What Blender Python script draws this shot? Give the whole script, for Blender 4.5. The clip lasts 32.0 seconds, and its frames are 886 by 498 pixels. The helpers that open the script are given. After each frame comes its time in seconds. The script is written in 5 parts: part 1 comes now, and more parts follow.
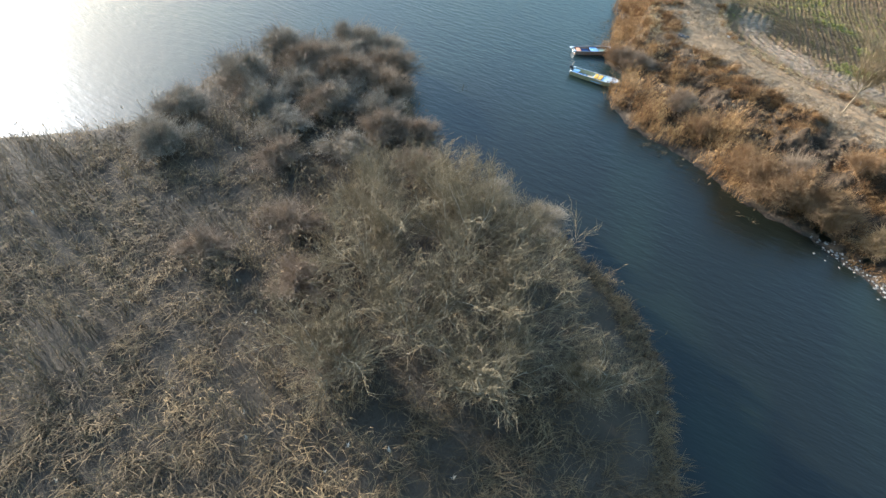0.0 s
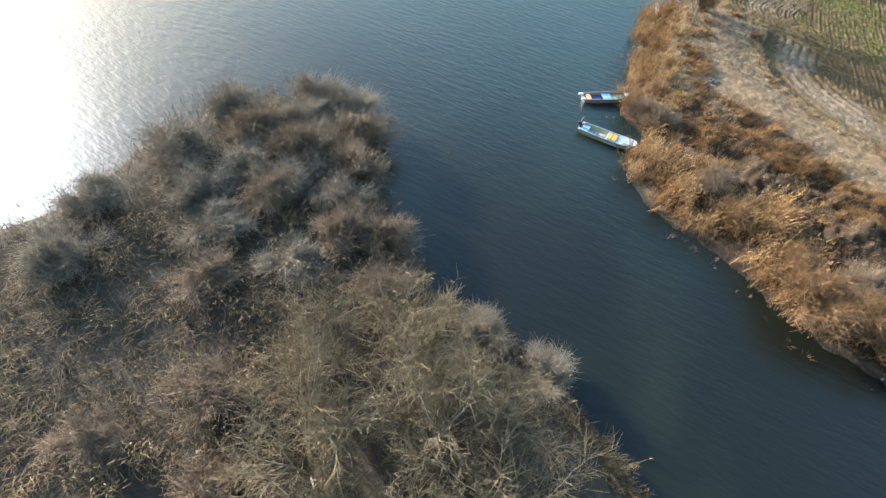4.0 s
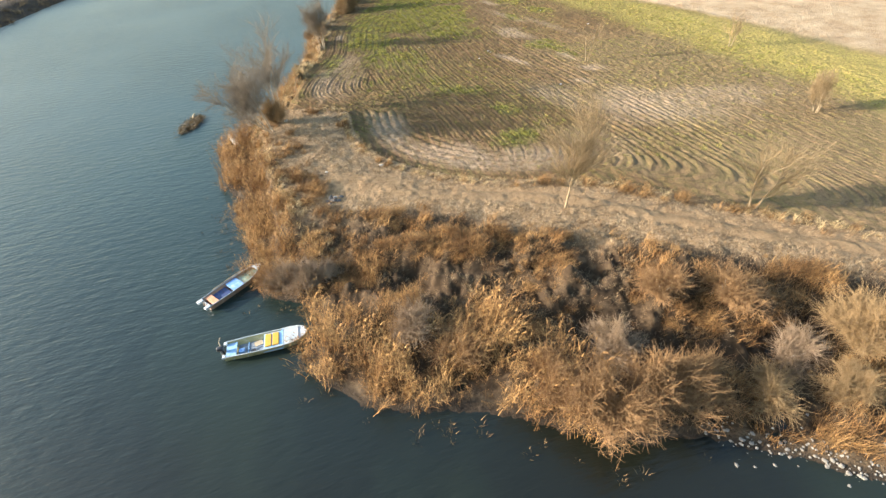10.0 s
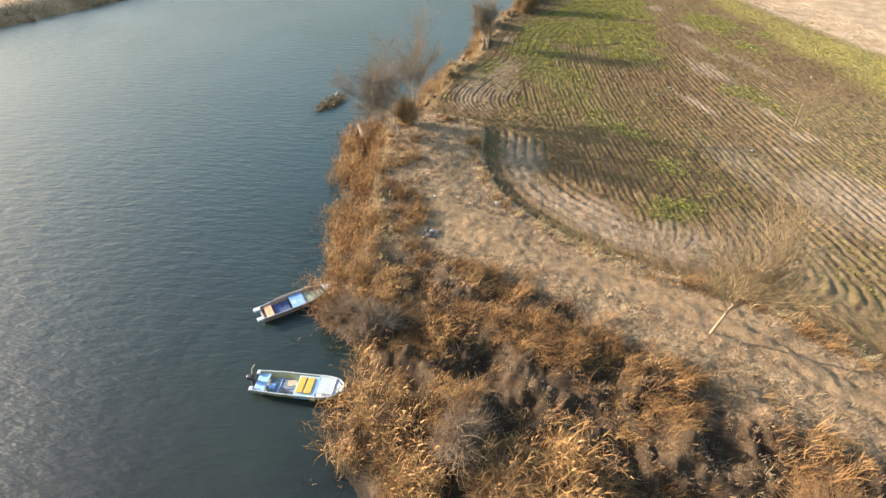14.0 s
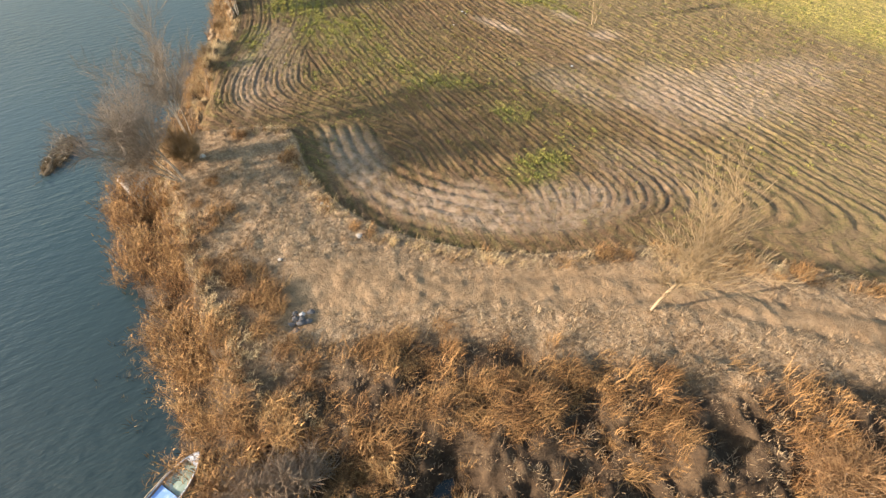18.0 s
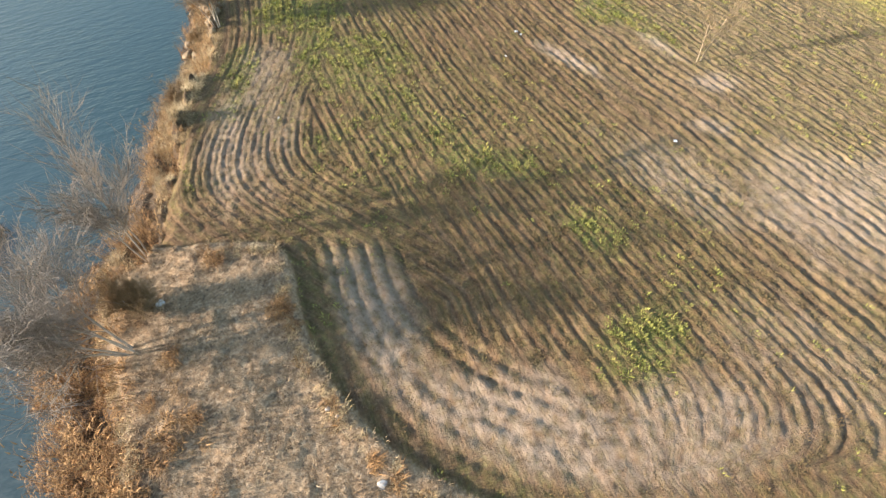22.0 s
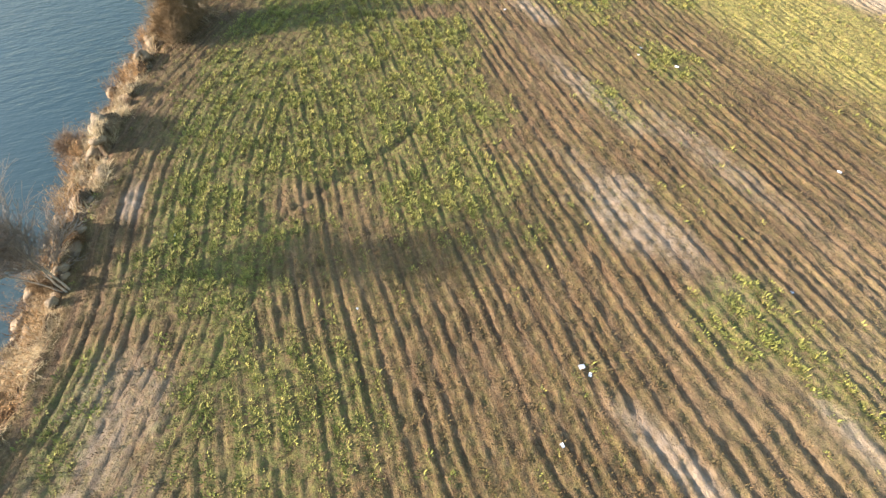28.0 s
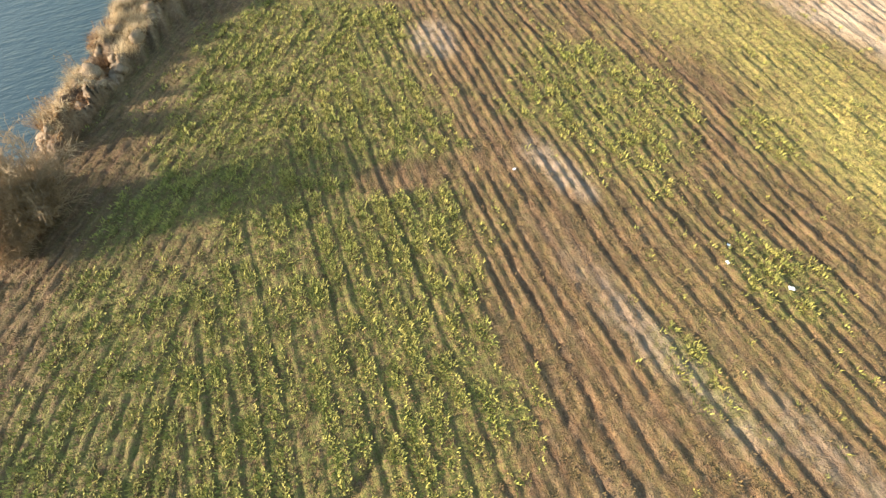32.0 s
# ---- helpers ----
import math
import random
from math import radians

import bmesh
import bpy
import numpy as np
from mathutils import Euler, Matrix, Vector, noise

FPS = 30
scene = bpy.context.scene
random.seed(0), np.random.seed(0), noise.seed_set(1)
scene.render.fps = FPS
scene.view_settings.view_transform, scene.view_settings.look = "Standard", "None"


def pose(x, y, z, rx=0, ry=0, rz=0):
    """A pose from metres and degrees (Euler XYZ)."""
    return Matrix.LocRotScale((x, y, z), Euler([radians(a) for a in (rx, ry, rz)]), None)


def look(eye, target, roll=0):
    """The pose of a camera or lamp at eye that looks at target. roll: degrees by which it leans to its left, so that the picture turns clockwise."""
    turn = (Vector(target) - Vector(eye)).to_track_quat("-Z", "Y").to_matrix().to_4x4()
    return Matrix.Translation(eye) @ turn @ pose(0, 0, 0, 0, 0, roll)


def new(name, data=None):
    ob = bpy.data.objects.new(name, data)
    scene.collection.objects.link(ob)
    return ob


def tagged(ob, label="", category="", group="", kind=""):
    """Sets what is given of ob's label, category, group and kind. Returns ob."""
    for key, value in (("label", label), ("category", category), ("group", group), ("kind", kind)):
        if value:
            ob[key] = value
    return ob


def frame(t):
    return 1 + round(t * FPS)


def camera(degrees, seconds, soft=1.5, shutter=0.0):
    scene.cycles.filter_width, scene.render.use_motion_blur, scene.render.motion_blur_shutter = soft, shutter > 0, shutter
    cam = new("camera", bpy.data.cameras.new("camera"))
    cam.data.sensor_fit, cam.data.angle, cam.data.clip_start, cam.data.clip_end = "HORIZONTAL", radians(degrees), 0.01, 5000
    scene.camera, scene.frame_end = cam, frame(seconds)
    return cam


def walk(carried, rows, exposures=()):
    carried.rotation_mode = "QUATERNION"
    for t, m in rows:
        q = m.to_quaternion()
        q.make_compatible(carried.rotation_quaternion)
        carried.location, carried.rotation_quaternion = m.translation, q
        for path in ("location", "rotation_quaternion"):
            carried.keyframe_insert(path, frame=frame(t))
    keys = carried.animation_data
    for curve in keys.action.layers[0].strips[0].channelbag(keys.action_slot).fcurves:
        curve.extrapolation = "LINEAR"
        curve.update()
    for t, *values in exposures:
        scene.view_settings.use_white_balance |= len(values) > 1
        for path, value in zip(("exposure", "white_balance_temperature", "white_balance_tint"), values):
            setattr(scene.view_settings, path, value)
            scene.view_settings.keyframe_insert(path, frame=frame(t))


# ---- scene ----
cam = camera(84.5, 32.0, 1.45)
PATH = [
    (0, (0.409, -2.654, 21.409), (-0.187, -1.417, 19.956), 6.8),
    (0.5, (-0.291, -1.259, 21.567), (-0.857, -0.04, 20.085), 7.0),
    (1, (-1.024, 0.272, 21.719), (-1.579, 1.467, 20.215), 7.4),
    (1.5, (-1.698, 1.745, 21.894), (-2.253, 2.919, 20.373), 7.6),
    (2, (-2.331, 3.25, 22.06), (-2.898, 4.412, 20.534), 7.8),
    (2.5, (-2.881, 4.642, 22.202), (-3.45, 5.804, 20.677), 7.8),
    (3, (-3.362, 6.01, 22.382), (-3.949, 7.176, 20.867), 7.4),
    (3.5, (-3.794, 7.267, 22.503), (-4.376, 8.446, 20.996), 7.1),
    (5.5, (-5.787, 13.604, 21.687), (-6.375, 14.858, 20.245), 4.5),
    (6, (-5.985, 14.982, 21.566), (-6.235, 16.399, 20.177), 1.0),
    (6.5, (-5.988, 16.304, 21.47), (-5.75, 17.762, 20.122), -4.5),
    (7, (-5.843, 17.644, 21.296), (-5.43, 19.084, 19.971), -6.3),
    (7.5, (-5.415, 18.885, 21.173), (-5.063, 20.364, 19.874), -5.4),
    (8, (-4.772, 20.112, 21.096), (-4.461, 21.62, 19.819), -4.8),
    (8.5, (-4.137, 21.312, 21.025), (-3.778, 22.815, 19.756), -4.9),
    (9, (-3.556, 22.605, 20.952), (-3.177, 24.106, 19.686), -4.7),
    (9.5, (-2.938, 23.76, 20.932), (-2.574, 25.27, 19.672), -4.3),
    (10, (-2.272, 24.889, 20.938), (-1.919, 26.403, 19.68), -3.9),
    (10.5, (-1.616, 25.912, 20.915), (-1.322, 27.435, 19.653), -3.2),
    (11, (-0.88, 26.888, 20.775), (-0.902, 28.439, 19.512), -0.8),
    (11.5, (-0.322, 27.818, 20.697), (-0.483, 29.357, 19.429), 0.4),
    (12, (-0.032, 28.834, 20.656), (-0.141, 30.378, 19.389), 0.3),
    (12.5, (0.065, 29.794, 20.624), (-0.03, 31.341, 19.361), 0.4),
    (13, (0.132, 30.696, 20.595), (0.011, 32.242, 19.331), 0.8),
    (13.5, (0.227, 31.526, 20.592), (0.082, 33.065, 19.323), 1.0),
    (14, (0.306, 32.378, 20.522), (0.169, 33.918, 19.254), 0.9),
    (14.5, (0.343, 33.213, 20.462), (0.209, 34.756, 19.196), 0.8),
    (16.5, (-0.225, 37.367, 20.667), (-0.331, 38.828, 19.304), 1.4),
    (17, (-0.511, 38.917, 20.828), (-0.612, 40.319, 19.405), 1.9),
    (17.5, (-0.827, 40.569, 20.837), (-0.656, 41.933, 19.383), -0.3),
    (18, (-1.245, 42.381, 20.933), (-0.755, 43.628, 19.448), -3.4),
    (18.5, (-1.213, 44.126, 21.063), (-0.7, 45.324, 19.545), -3.9),
    (19, (-0.783, 46.022, 21.15), (-0.345, 47.212, 19.603), -3.8),
    (19.5, (-0.236, 47.884, 21.248), (0.16, 49.056, 19.676), -3.8),
    (20, (0.411, 49.978, 21.34), (0.811, 51.119, 19.746), -4.1),
    (20.5, (1.037, 52.026, 21.394), (1.424, 53.147, 19.784), -4.1),
    (21, (1.773, 54.215, 21.362), (2.155, 55.317, 19.737), -4.1),
    (21.5, (2.498, 56.359, 21.375), (2.882, 57.445, 19.74), -4.2),
    (22, (3.447, 58.746, 21.419), (3.807, 59.825, 19.774), -4.3),
    (22.5, (4.312, 60.997, 21.518), (4.683, 62.05, 19.859), -4.5),
    (23, (5.146, 63.387, 21.509), (5.519, 64.425, 19.841), -4.6),
    (23.5, (5.948, 65.638, 21.479), (6.311, 66.666, 19.802), -4.6),
    (24, (6.82, 68.083, 21.292), (7.186, 69.104, 19.611), -4.6),
    (24.5, (7.708, 70.35, 21.28), (8.052, 71.365, 19.591), -4.5),
    (25, (8.634, 72.689, 21.251), (8.975, 73.692, 19.554), -4.3),
    (25.5, (9.472, 74.784, 21.103), (9.82, 75.786, 19.407), -4.1),
    (27.5, (12.788, 81.858, 19.768), (13.08, 82.955, 18.121), -2.7),
    (28, (13.653, 84.132, 19.55), (13.96, 85.219, 17.9), -2.6),
    (28.5, (14.481, 86.419, 19.43), (14.806, 87.484, 17.769), -2.9),
    (29, (15.36, 88.828, 19.329), (15.669, 89.888, 17.661), -3.1),
    (29.5, (16.189, 91.114, 19.267), (16.488, 92.161, 17.589), -3.3),
    (30, (17.053, 93.475, 19.162), (17.351, 94.509, 17.476), -3.6),
    (30.5, (17.875, 95.687, 19.037), (18.185, 96.698, 17.339), -4.3),
    (31, (18.714, 97.997, 18.861), (19.01, 99.001, 17.157), -4.7),
    (31.5, (19.438, 100.14, 18.699), (19.725, 101.134, 16.987), -4.7),
    (32, (20.176, 102.355, 18.612), (20.464, 103.332, 16.891), -5.0),
]
walk(cam, [(t, look(eye, target, roll)) for t, eye, target, roll in PATH], [(0.0, 1.6, 5000, 10), (5.5, 1.65, 5400, 11), (7.5, 1.75, 5800, 12), (14, 1.6, 6050, 17), (17.5, 1.55, 6300, 20), (20, 1.65, 6150, 19), (24, 1.78, 5400, 16), (28, 1.85, 5700, 17), (32, 1.85, 6050, 18)])

# ---- world, sun, exposure ----
SUN_DIR = Vector((-0.984, 0.178, math.tan(radians(16.0)))).normalized()
world = bpy.data.worlds.new("world")
scene.world = world
world.use_nodes = True
wn = world.node_tree.nodes
sky = wn.new("ShaderNodeTexSky")
sky.sky_type = "NISHITA"
sky.sun_disc = False
sky.sun_elevation = radians(16.0)
sky.sun_rotation = math.atan2(-0.984, 0.178)
sky.air_density, sky.dust_density, sky.ozone_density = 1.8, 2.5, 2.6
wn["Background"].inputs["Strength"].default_value = 0.15
world.node_tree.links.new(sky.outputs[0], wn["Background"].inputs["Color"])
sun_data = bpy.data.lights.new("sun", "SUN")
sun_data.energy, sun_data.angle, sun_data.color = 5.0, radians(0.5), (1.0, 0.87, 0.7)
sun = new("sun", sun_data)
sun.matrix_world = look(SUN_DIR * 200, (0, 0, 0))

WATER_Z = -2.2


# ---- numeric helpers ----
class Lattice:
    """Smooth value noise on a repeating random lattice."""

    def __init__(self, seed):
        self.table = np.random.RandomState(seed).rand(128, 128)

    def __call__(self, x, y, size):
        u, v = np.asarray(x) / size, np.asarray(y) / size
        i, j = np.floor(u).astype(int), np.floor(v).astype(int)
        a, b = u - i, v - j
        a, b = a * a * (3 - 2 * a), b * b * (3 - 2 * b)
        t = self.table
        i0, i1, j0, j1 = i % 128, (i + 1) % 128, j % 128, (j + 1) % 128
        return (t[i0, j0] * (1 - a) + t[i1, j0] * a) * (1 - b) + (t[i0, j1] * (1 - a) + t[i1, j1] * a) * b


LAT = [Lattice(s) for s in range(8)]
RNG = np.random.RandomState(7)


def fbm(x, y, size, k=0, octaves=3):
    total, amp, norm = 0, 1.0, 0
    for o in range(octaves):
        total = total + amp * LAT[(k + o) % 8](x + 37.7 * o, y - 19.3 * o, size)
        norm += amp
        size, amp = size * 0.47, amp * 0.55
    return total / norm


def sstep(a, b, x):
    t = np.clip((np.asarray(x) - a) / (b - a), 0, 1)
    return t * t * (3 - 2 * t)


def poly_dist(x, y, pts):
    """Distance of points to an open line."""
    best = np.full(np.shape(x), 1e9)
    for (ax, ay), (bx, by) in zip(pts[:-1], pts[1:]):
        dx, dy = bx - ax, by - ay
        t = np.clip(((x - ax) * dx + (y - ay) * dy) / (dx * dx + dy * dy), 0, 1)
        best = np.minimum(best, np.hypot(x - ax - t * dx, y - ay - t * dy))
    return best


def inside(x, y, pts):
    """Whether points lie inside a closed outline."""
    res = np.zeros(np.shape(x), bool)
    n = len(pts)
    for k in range(n):
        (ax, ay), (bx, by) = pts[k], pts[(k + 1) % n]
        if ay == by:
            continue
        cross = ((ay > y) != (by > y)) & (x < (bx - ax) * (y - ay) / (by - ay) + ax)
        res ^= cross
    return res


def smooth_line(pts, rounds=2):
    """Corner cutting."""
    for _ in range(rounds):
        out = [pts[0]]
        for a, b in zip(pts[:-1], pts[1:]):
            out.append((0.75 * a[0] + 0.25 * b[0], 0.75 * a[1] + 0.25 * b[1]))
            out.append((0.25 * a[0] + 0.75 * b[0], 0.25 * a[1] + 0.75 * b[1]))
        out.append(pts[-1])
        pts = out
    return pts


# ---- mesh helpers ----
def quad_mesh(name, verts, quads, material, smooth=False):
    """A mesh of four-cornered faces from arrays."""
    me = bpy.data.meshes.new(name)
    verts = np.asarray(verts, np.float32)
    quads = np.asarray(quads, np.int32)
    me.vertices.add(len(verts))
    me.vertices.foreach_set("co", verts.ravel())
    me.loops.add(quads.size)
    me.loops.foreach_set("vertex_index", quads.ravel())
    me.polygons.add(len(quads))
    me.polygons.foreach_set("loop_start", np.arange(len(quads), dtype=np.int32) * 4)
    if smooth:
        me.polygons.foreach_set("use_smooth", np.ones(len(quads), bool))
    me.update(calc_edges=True)
    me.materials.append(material)
    return me


def part(name, bm, material, parent, label="", smooth=False):
    """Links a bmesh as one mesh object under a thing or part."""
    me = bpy.data.meshes.new(name)
    if smooth:
        for f in bm.faces:
            f.smooth = True
    bm.to_mesh(me)
    bm.free()
    me.materials.append(material)
    ob = new(name, me)
    ob.parent = parent
    if label:
        ob["label"] = label
    return ob


def mesh_part(name, me, parent, label=""):
    ob = new(name, me)
    ob.parent = parent
    if label:
        ob["label"] = label
    return ob


def thing(name, m, label, category, group="", kind=""):
    ob = new(name)
    ob.matrix_world = m
    ob.empty_display_size = 0.2
    return tagged(ob, label, category, group, kind)


def bm_box(bm, cx, cy, cz, sx, sy, sz, bevel=0.0, rot=None):
    r = bmesh.ops.create_cube(bm, size=1.0)
    vs = r["verts"]
    bmesh.ops.scale(bm, vec=(sx, sy, sz), verts=vs)
    if bevel > 0:
        es = list({e for v in vs for e in v.link_edges})
        out = bmesh.ops.bevel(bm, geom=es, offset=bevel, segments=2, affect="EDGES", profile=0.6)
        vs = list({v for f in out["faces"] for v in f.verts} | {v for v in vs if v.is_valid})
    if rot is not None:
        bmesh.ops.transform(bm, matrix=rot, verts=vs)
    bmesh.ops.translate(bm, vec=(cx, cy, cz), verts=vs)
    return bm


def bm_tube(bm, points, radii, sides=8, cap=True):
    """A tube along points."""
    rings = []
    for k, p in enumerate(points):
        p = Vector(p)
        a = Vector(points[max(k - 1, 0)])
        b = Vector(points[min(k + 1, len(points) - 1)])
        d = (b - a).normalized()
        side = d.orthogonal().normalized()
        up = d.cross(side)
        rings.append([bm.verts.new(p + radii[k] * (math.cos(2 * math.pi * s / sides) * side + math.sin(2 * math.pi * s / sides) * up)) for s in range(sides)])
    for r0, r1 in zip(rings[:-1], rings[1:]):
        for s in range(sides):
            bm.faces.new((r0[s], r0[(s + 1) % sides], r1[(s + 1) % sides], r1[s]))
    if cap:
        bm.faces.new(rings[0][::-1])
        bm.faces.new(rings[-1])
    return bm


def bm_rock(bm, rx, ry, rz, seed, sub=2):
    r = bmesh.ops.create_icosphere(bm, subdivisions=sub, radius=1.0)
    o = Vector((seed * 3.1, seed * 1.7, seed * 0.9))
    for v in r["verts"]:
        n = noise.noise(v.co * 1.1 + o) * 0.45 + noise.noise(v.co * 2.6 + o) * 0.2
        v.co *= 1 + n
        v.co = Vector((v.co.x * rx, v.co.y * ry, max(v.co.z, -0.5) * rz))
    return bm


# blades: each a tapering, bending ribbon of three quads
def blade(x, y, height, lean, bend, yaw, width, droop=0.0, segs=3):
    """Ribbon rising at (x, y), leaning towards yaw and arching over."""
    d = np.array([math.cos(yaw), math.sin(yaw), 0.0])
    s = np.array([-math.sin(yaw), math.cos(yaw), 0.0])
    pts, ang, p = [], lean, np.array([x, y, 0.0])
    step = height / segs
    verts = []
    for k in range(segs + 1):
        w = width * (1 - 0.85 * (k / segs) ** 1.5) * 0.5
        verts += [p - s * w, p + s * w]
        p = p + step * (d * math.sin(ang) + np.array([0, 0, math.cos(ang)]))
        ang += bend
    q = [(2 * k, 2 * k + 1, 2 * k + 3, 2 * k + 2) for k in range(segs)]
    return np.array(verts), np.array(q)


def join_arrays(parts):
    vs, qs, n = [], [], 0
    for v, q in parts:
        vs.append(v)
        qs.append(q + n)
        n += len(v)
    return np.concatenate(vs), np.concatenate(qs)


def clump(rs, count, radius, h0, h1, lean0, lean1, bend0, bend1, width, plume=0.0, segs=3, comb=False):
    """A tuft of blades, some tipped with a plume."""
    parts = []
    for _ in range(count):
        a, r = rs.uniform(0, 2 * math.pi), radius * math.sqrt(rs.rand())
        x, y, yaw = r * math.cos(a), r * math.sin(a), rs.normal(0, 1.25) if comb else a + rs.normal(0, 0.7)
        hgt, lean, bend = rs.uniform(h0, h1), rs.uniform(lean0, lean1), rs.uniform(bend0, bend1)
        v, q = blade(x, y, hgt, lean, bend, yaw, width * rs.uniform(0.7, 1.3), segs=segs)
        parts.append((v, q))
        if rs.rand() < plume:
            tip = (v[-1] + v[-2]) / 2
            for turn in (0, 1.57):
                pv, pq = blade(0, 0, rs.uniform(0.22, 0.4), lean + bend * 2 + 0.3, 0.35, yaw + turn * 0.6, 0.09, segs=2)
                pv[1] = pv[1] * 0.6 + pv[0] * 0.4
                parts.append((pv + tip, pq))
    return join_arrays(parts)


def reed(rs, stems, radius, h0, h1, lean, leaf=0.5, plume=0.5):
    """Standing reed stems with drooping leaves and some plumes."""
    parts = []
    for _ in range(stems):
        a, r = rs.uniform(0, 2 * math.pi), radius * math.sqrt(rs.rand())
        hgt, ln, yaw = rs.uniform(h0, h1), rs.uniform(0, lean), rs.uniform(0, 6.3)
        v, q = blade(r * math.cos(a), r * math.sin(a), hgt, ln, 0.18, yaw, 0.024, segs=2)
        parts.append((v, q))
        base, tip = (v[0] + v[1]) / 2, (v[-1] + v[-2]) / 2
        for _ in range(3):
            at = base + (tip - base) * rs.uniform(0.3, 0.95)
            lv, lq = blade(0, 0, leaf * rs.uniform(0.6, 1.25), rs.uniform(0.4, 1.2), 0.75, rs.uniform(0, 6.3), 0.026, segs=2)
            parts.append((lv + at, lq))
        if rs.rand() < plume:
            pv, pq = blade(0, 0, rs.uniform(0.16, 0.3), ln + 0.5, 0.6, yaw, 0.06, segs=2)
            parts.append((pv + tip, pq))
    return join_arrays(parts)


def scatter(templates, pos, yaw, scale, which=None, tilt=None, stretch=None):
    """Copies of templates at places, joined into one pair of arrays."""
    pos, yaw, scale = np.asarray(pos), np.asarray(yaw), np.asarray(scale)
    if which is None:
        which = RNG.randint(0, len(templates), len(pos))
    vs, qs, n = [], [], 0
    for k, (v, q) in enumerate(templates):
        idx = np.where(which == k)[0]
        if not len(idx):
            continue
        c, s = np.cos(yaw[idx])[:, None], np.sin(yaw[idx])[:, None]
        sc = scale[idx][:, None]
        x = (v[None, :, 0] * c - v[None, :, 1] * s) * sc
        y = (v[None, :, 0] * s + v[None, :, 1] * c) * sc
        z = np.repeat(v[None, :, 2], len(idx), 0) * sc
        if stretch is not None:
            z = z * stretch[idx][:, None]
        if tilt is not None:
            x = x + z * tilt[idx, 0][:, None]
            y = y + z * tilt[idx, 1][:, None]
        out = np.stack([x, y, z], -1) + pos[idx][:, None, :]
        vs.append(out.reshape(-1, 3))
        qs.append((q[None] + (np.arange(len(idx)) * len(v))[:, None, None]).reshape(-1, 4) + n)
        n += len(idx) * len(v)
    return np.concatenate(vs), np.concatenate(qs)


def segs_mesh(name, segs, material, sides=3):
    """Straight tapering pieces (x0 y0 z0 x1 y1 z1 r0 r1) as one mesh."""
    s = np.asarray(segs, float)
    a, b, r0, r1 = s[:, :3], s[:, 3:6], s[:, 6], s[:, 7]
    d = b - a
    d /= np.linalg.norm(d, axis=1)[:, None] + 1e-9
    ref = np.where(np.abs(d[:, 2:3]) < 0.9, np.array([[0, 0, 1.0]]), np.array([[1.0, 0, 0]]))
    u = np.cross(d, ref)
    u /= np.linalg.norm(u, axis=1)[:, None] + 1e-9
    w = np.cross(d, u)
    rings = []
    for p, r in ((a, r0), (b, r1)):
        for k in range(sides):
            t = 2 * math.pi * k / sides
            rings.append(p + r[:, None] * (math.cos(t) * u + math.sin(t) * w))
    v = np.stack(rings, 1).reshape(-1, 3)
    base = np.arange(len(s))[:, None, None] * (2 * sides)
    q = np.array([(k, (k + 1) % sides, sides + (k + 1) % sides, sides + k) for k in range(sides)])[None] + base
    return quad_mesh(name, v, q.reshape(-1, 4), material)


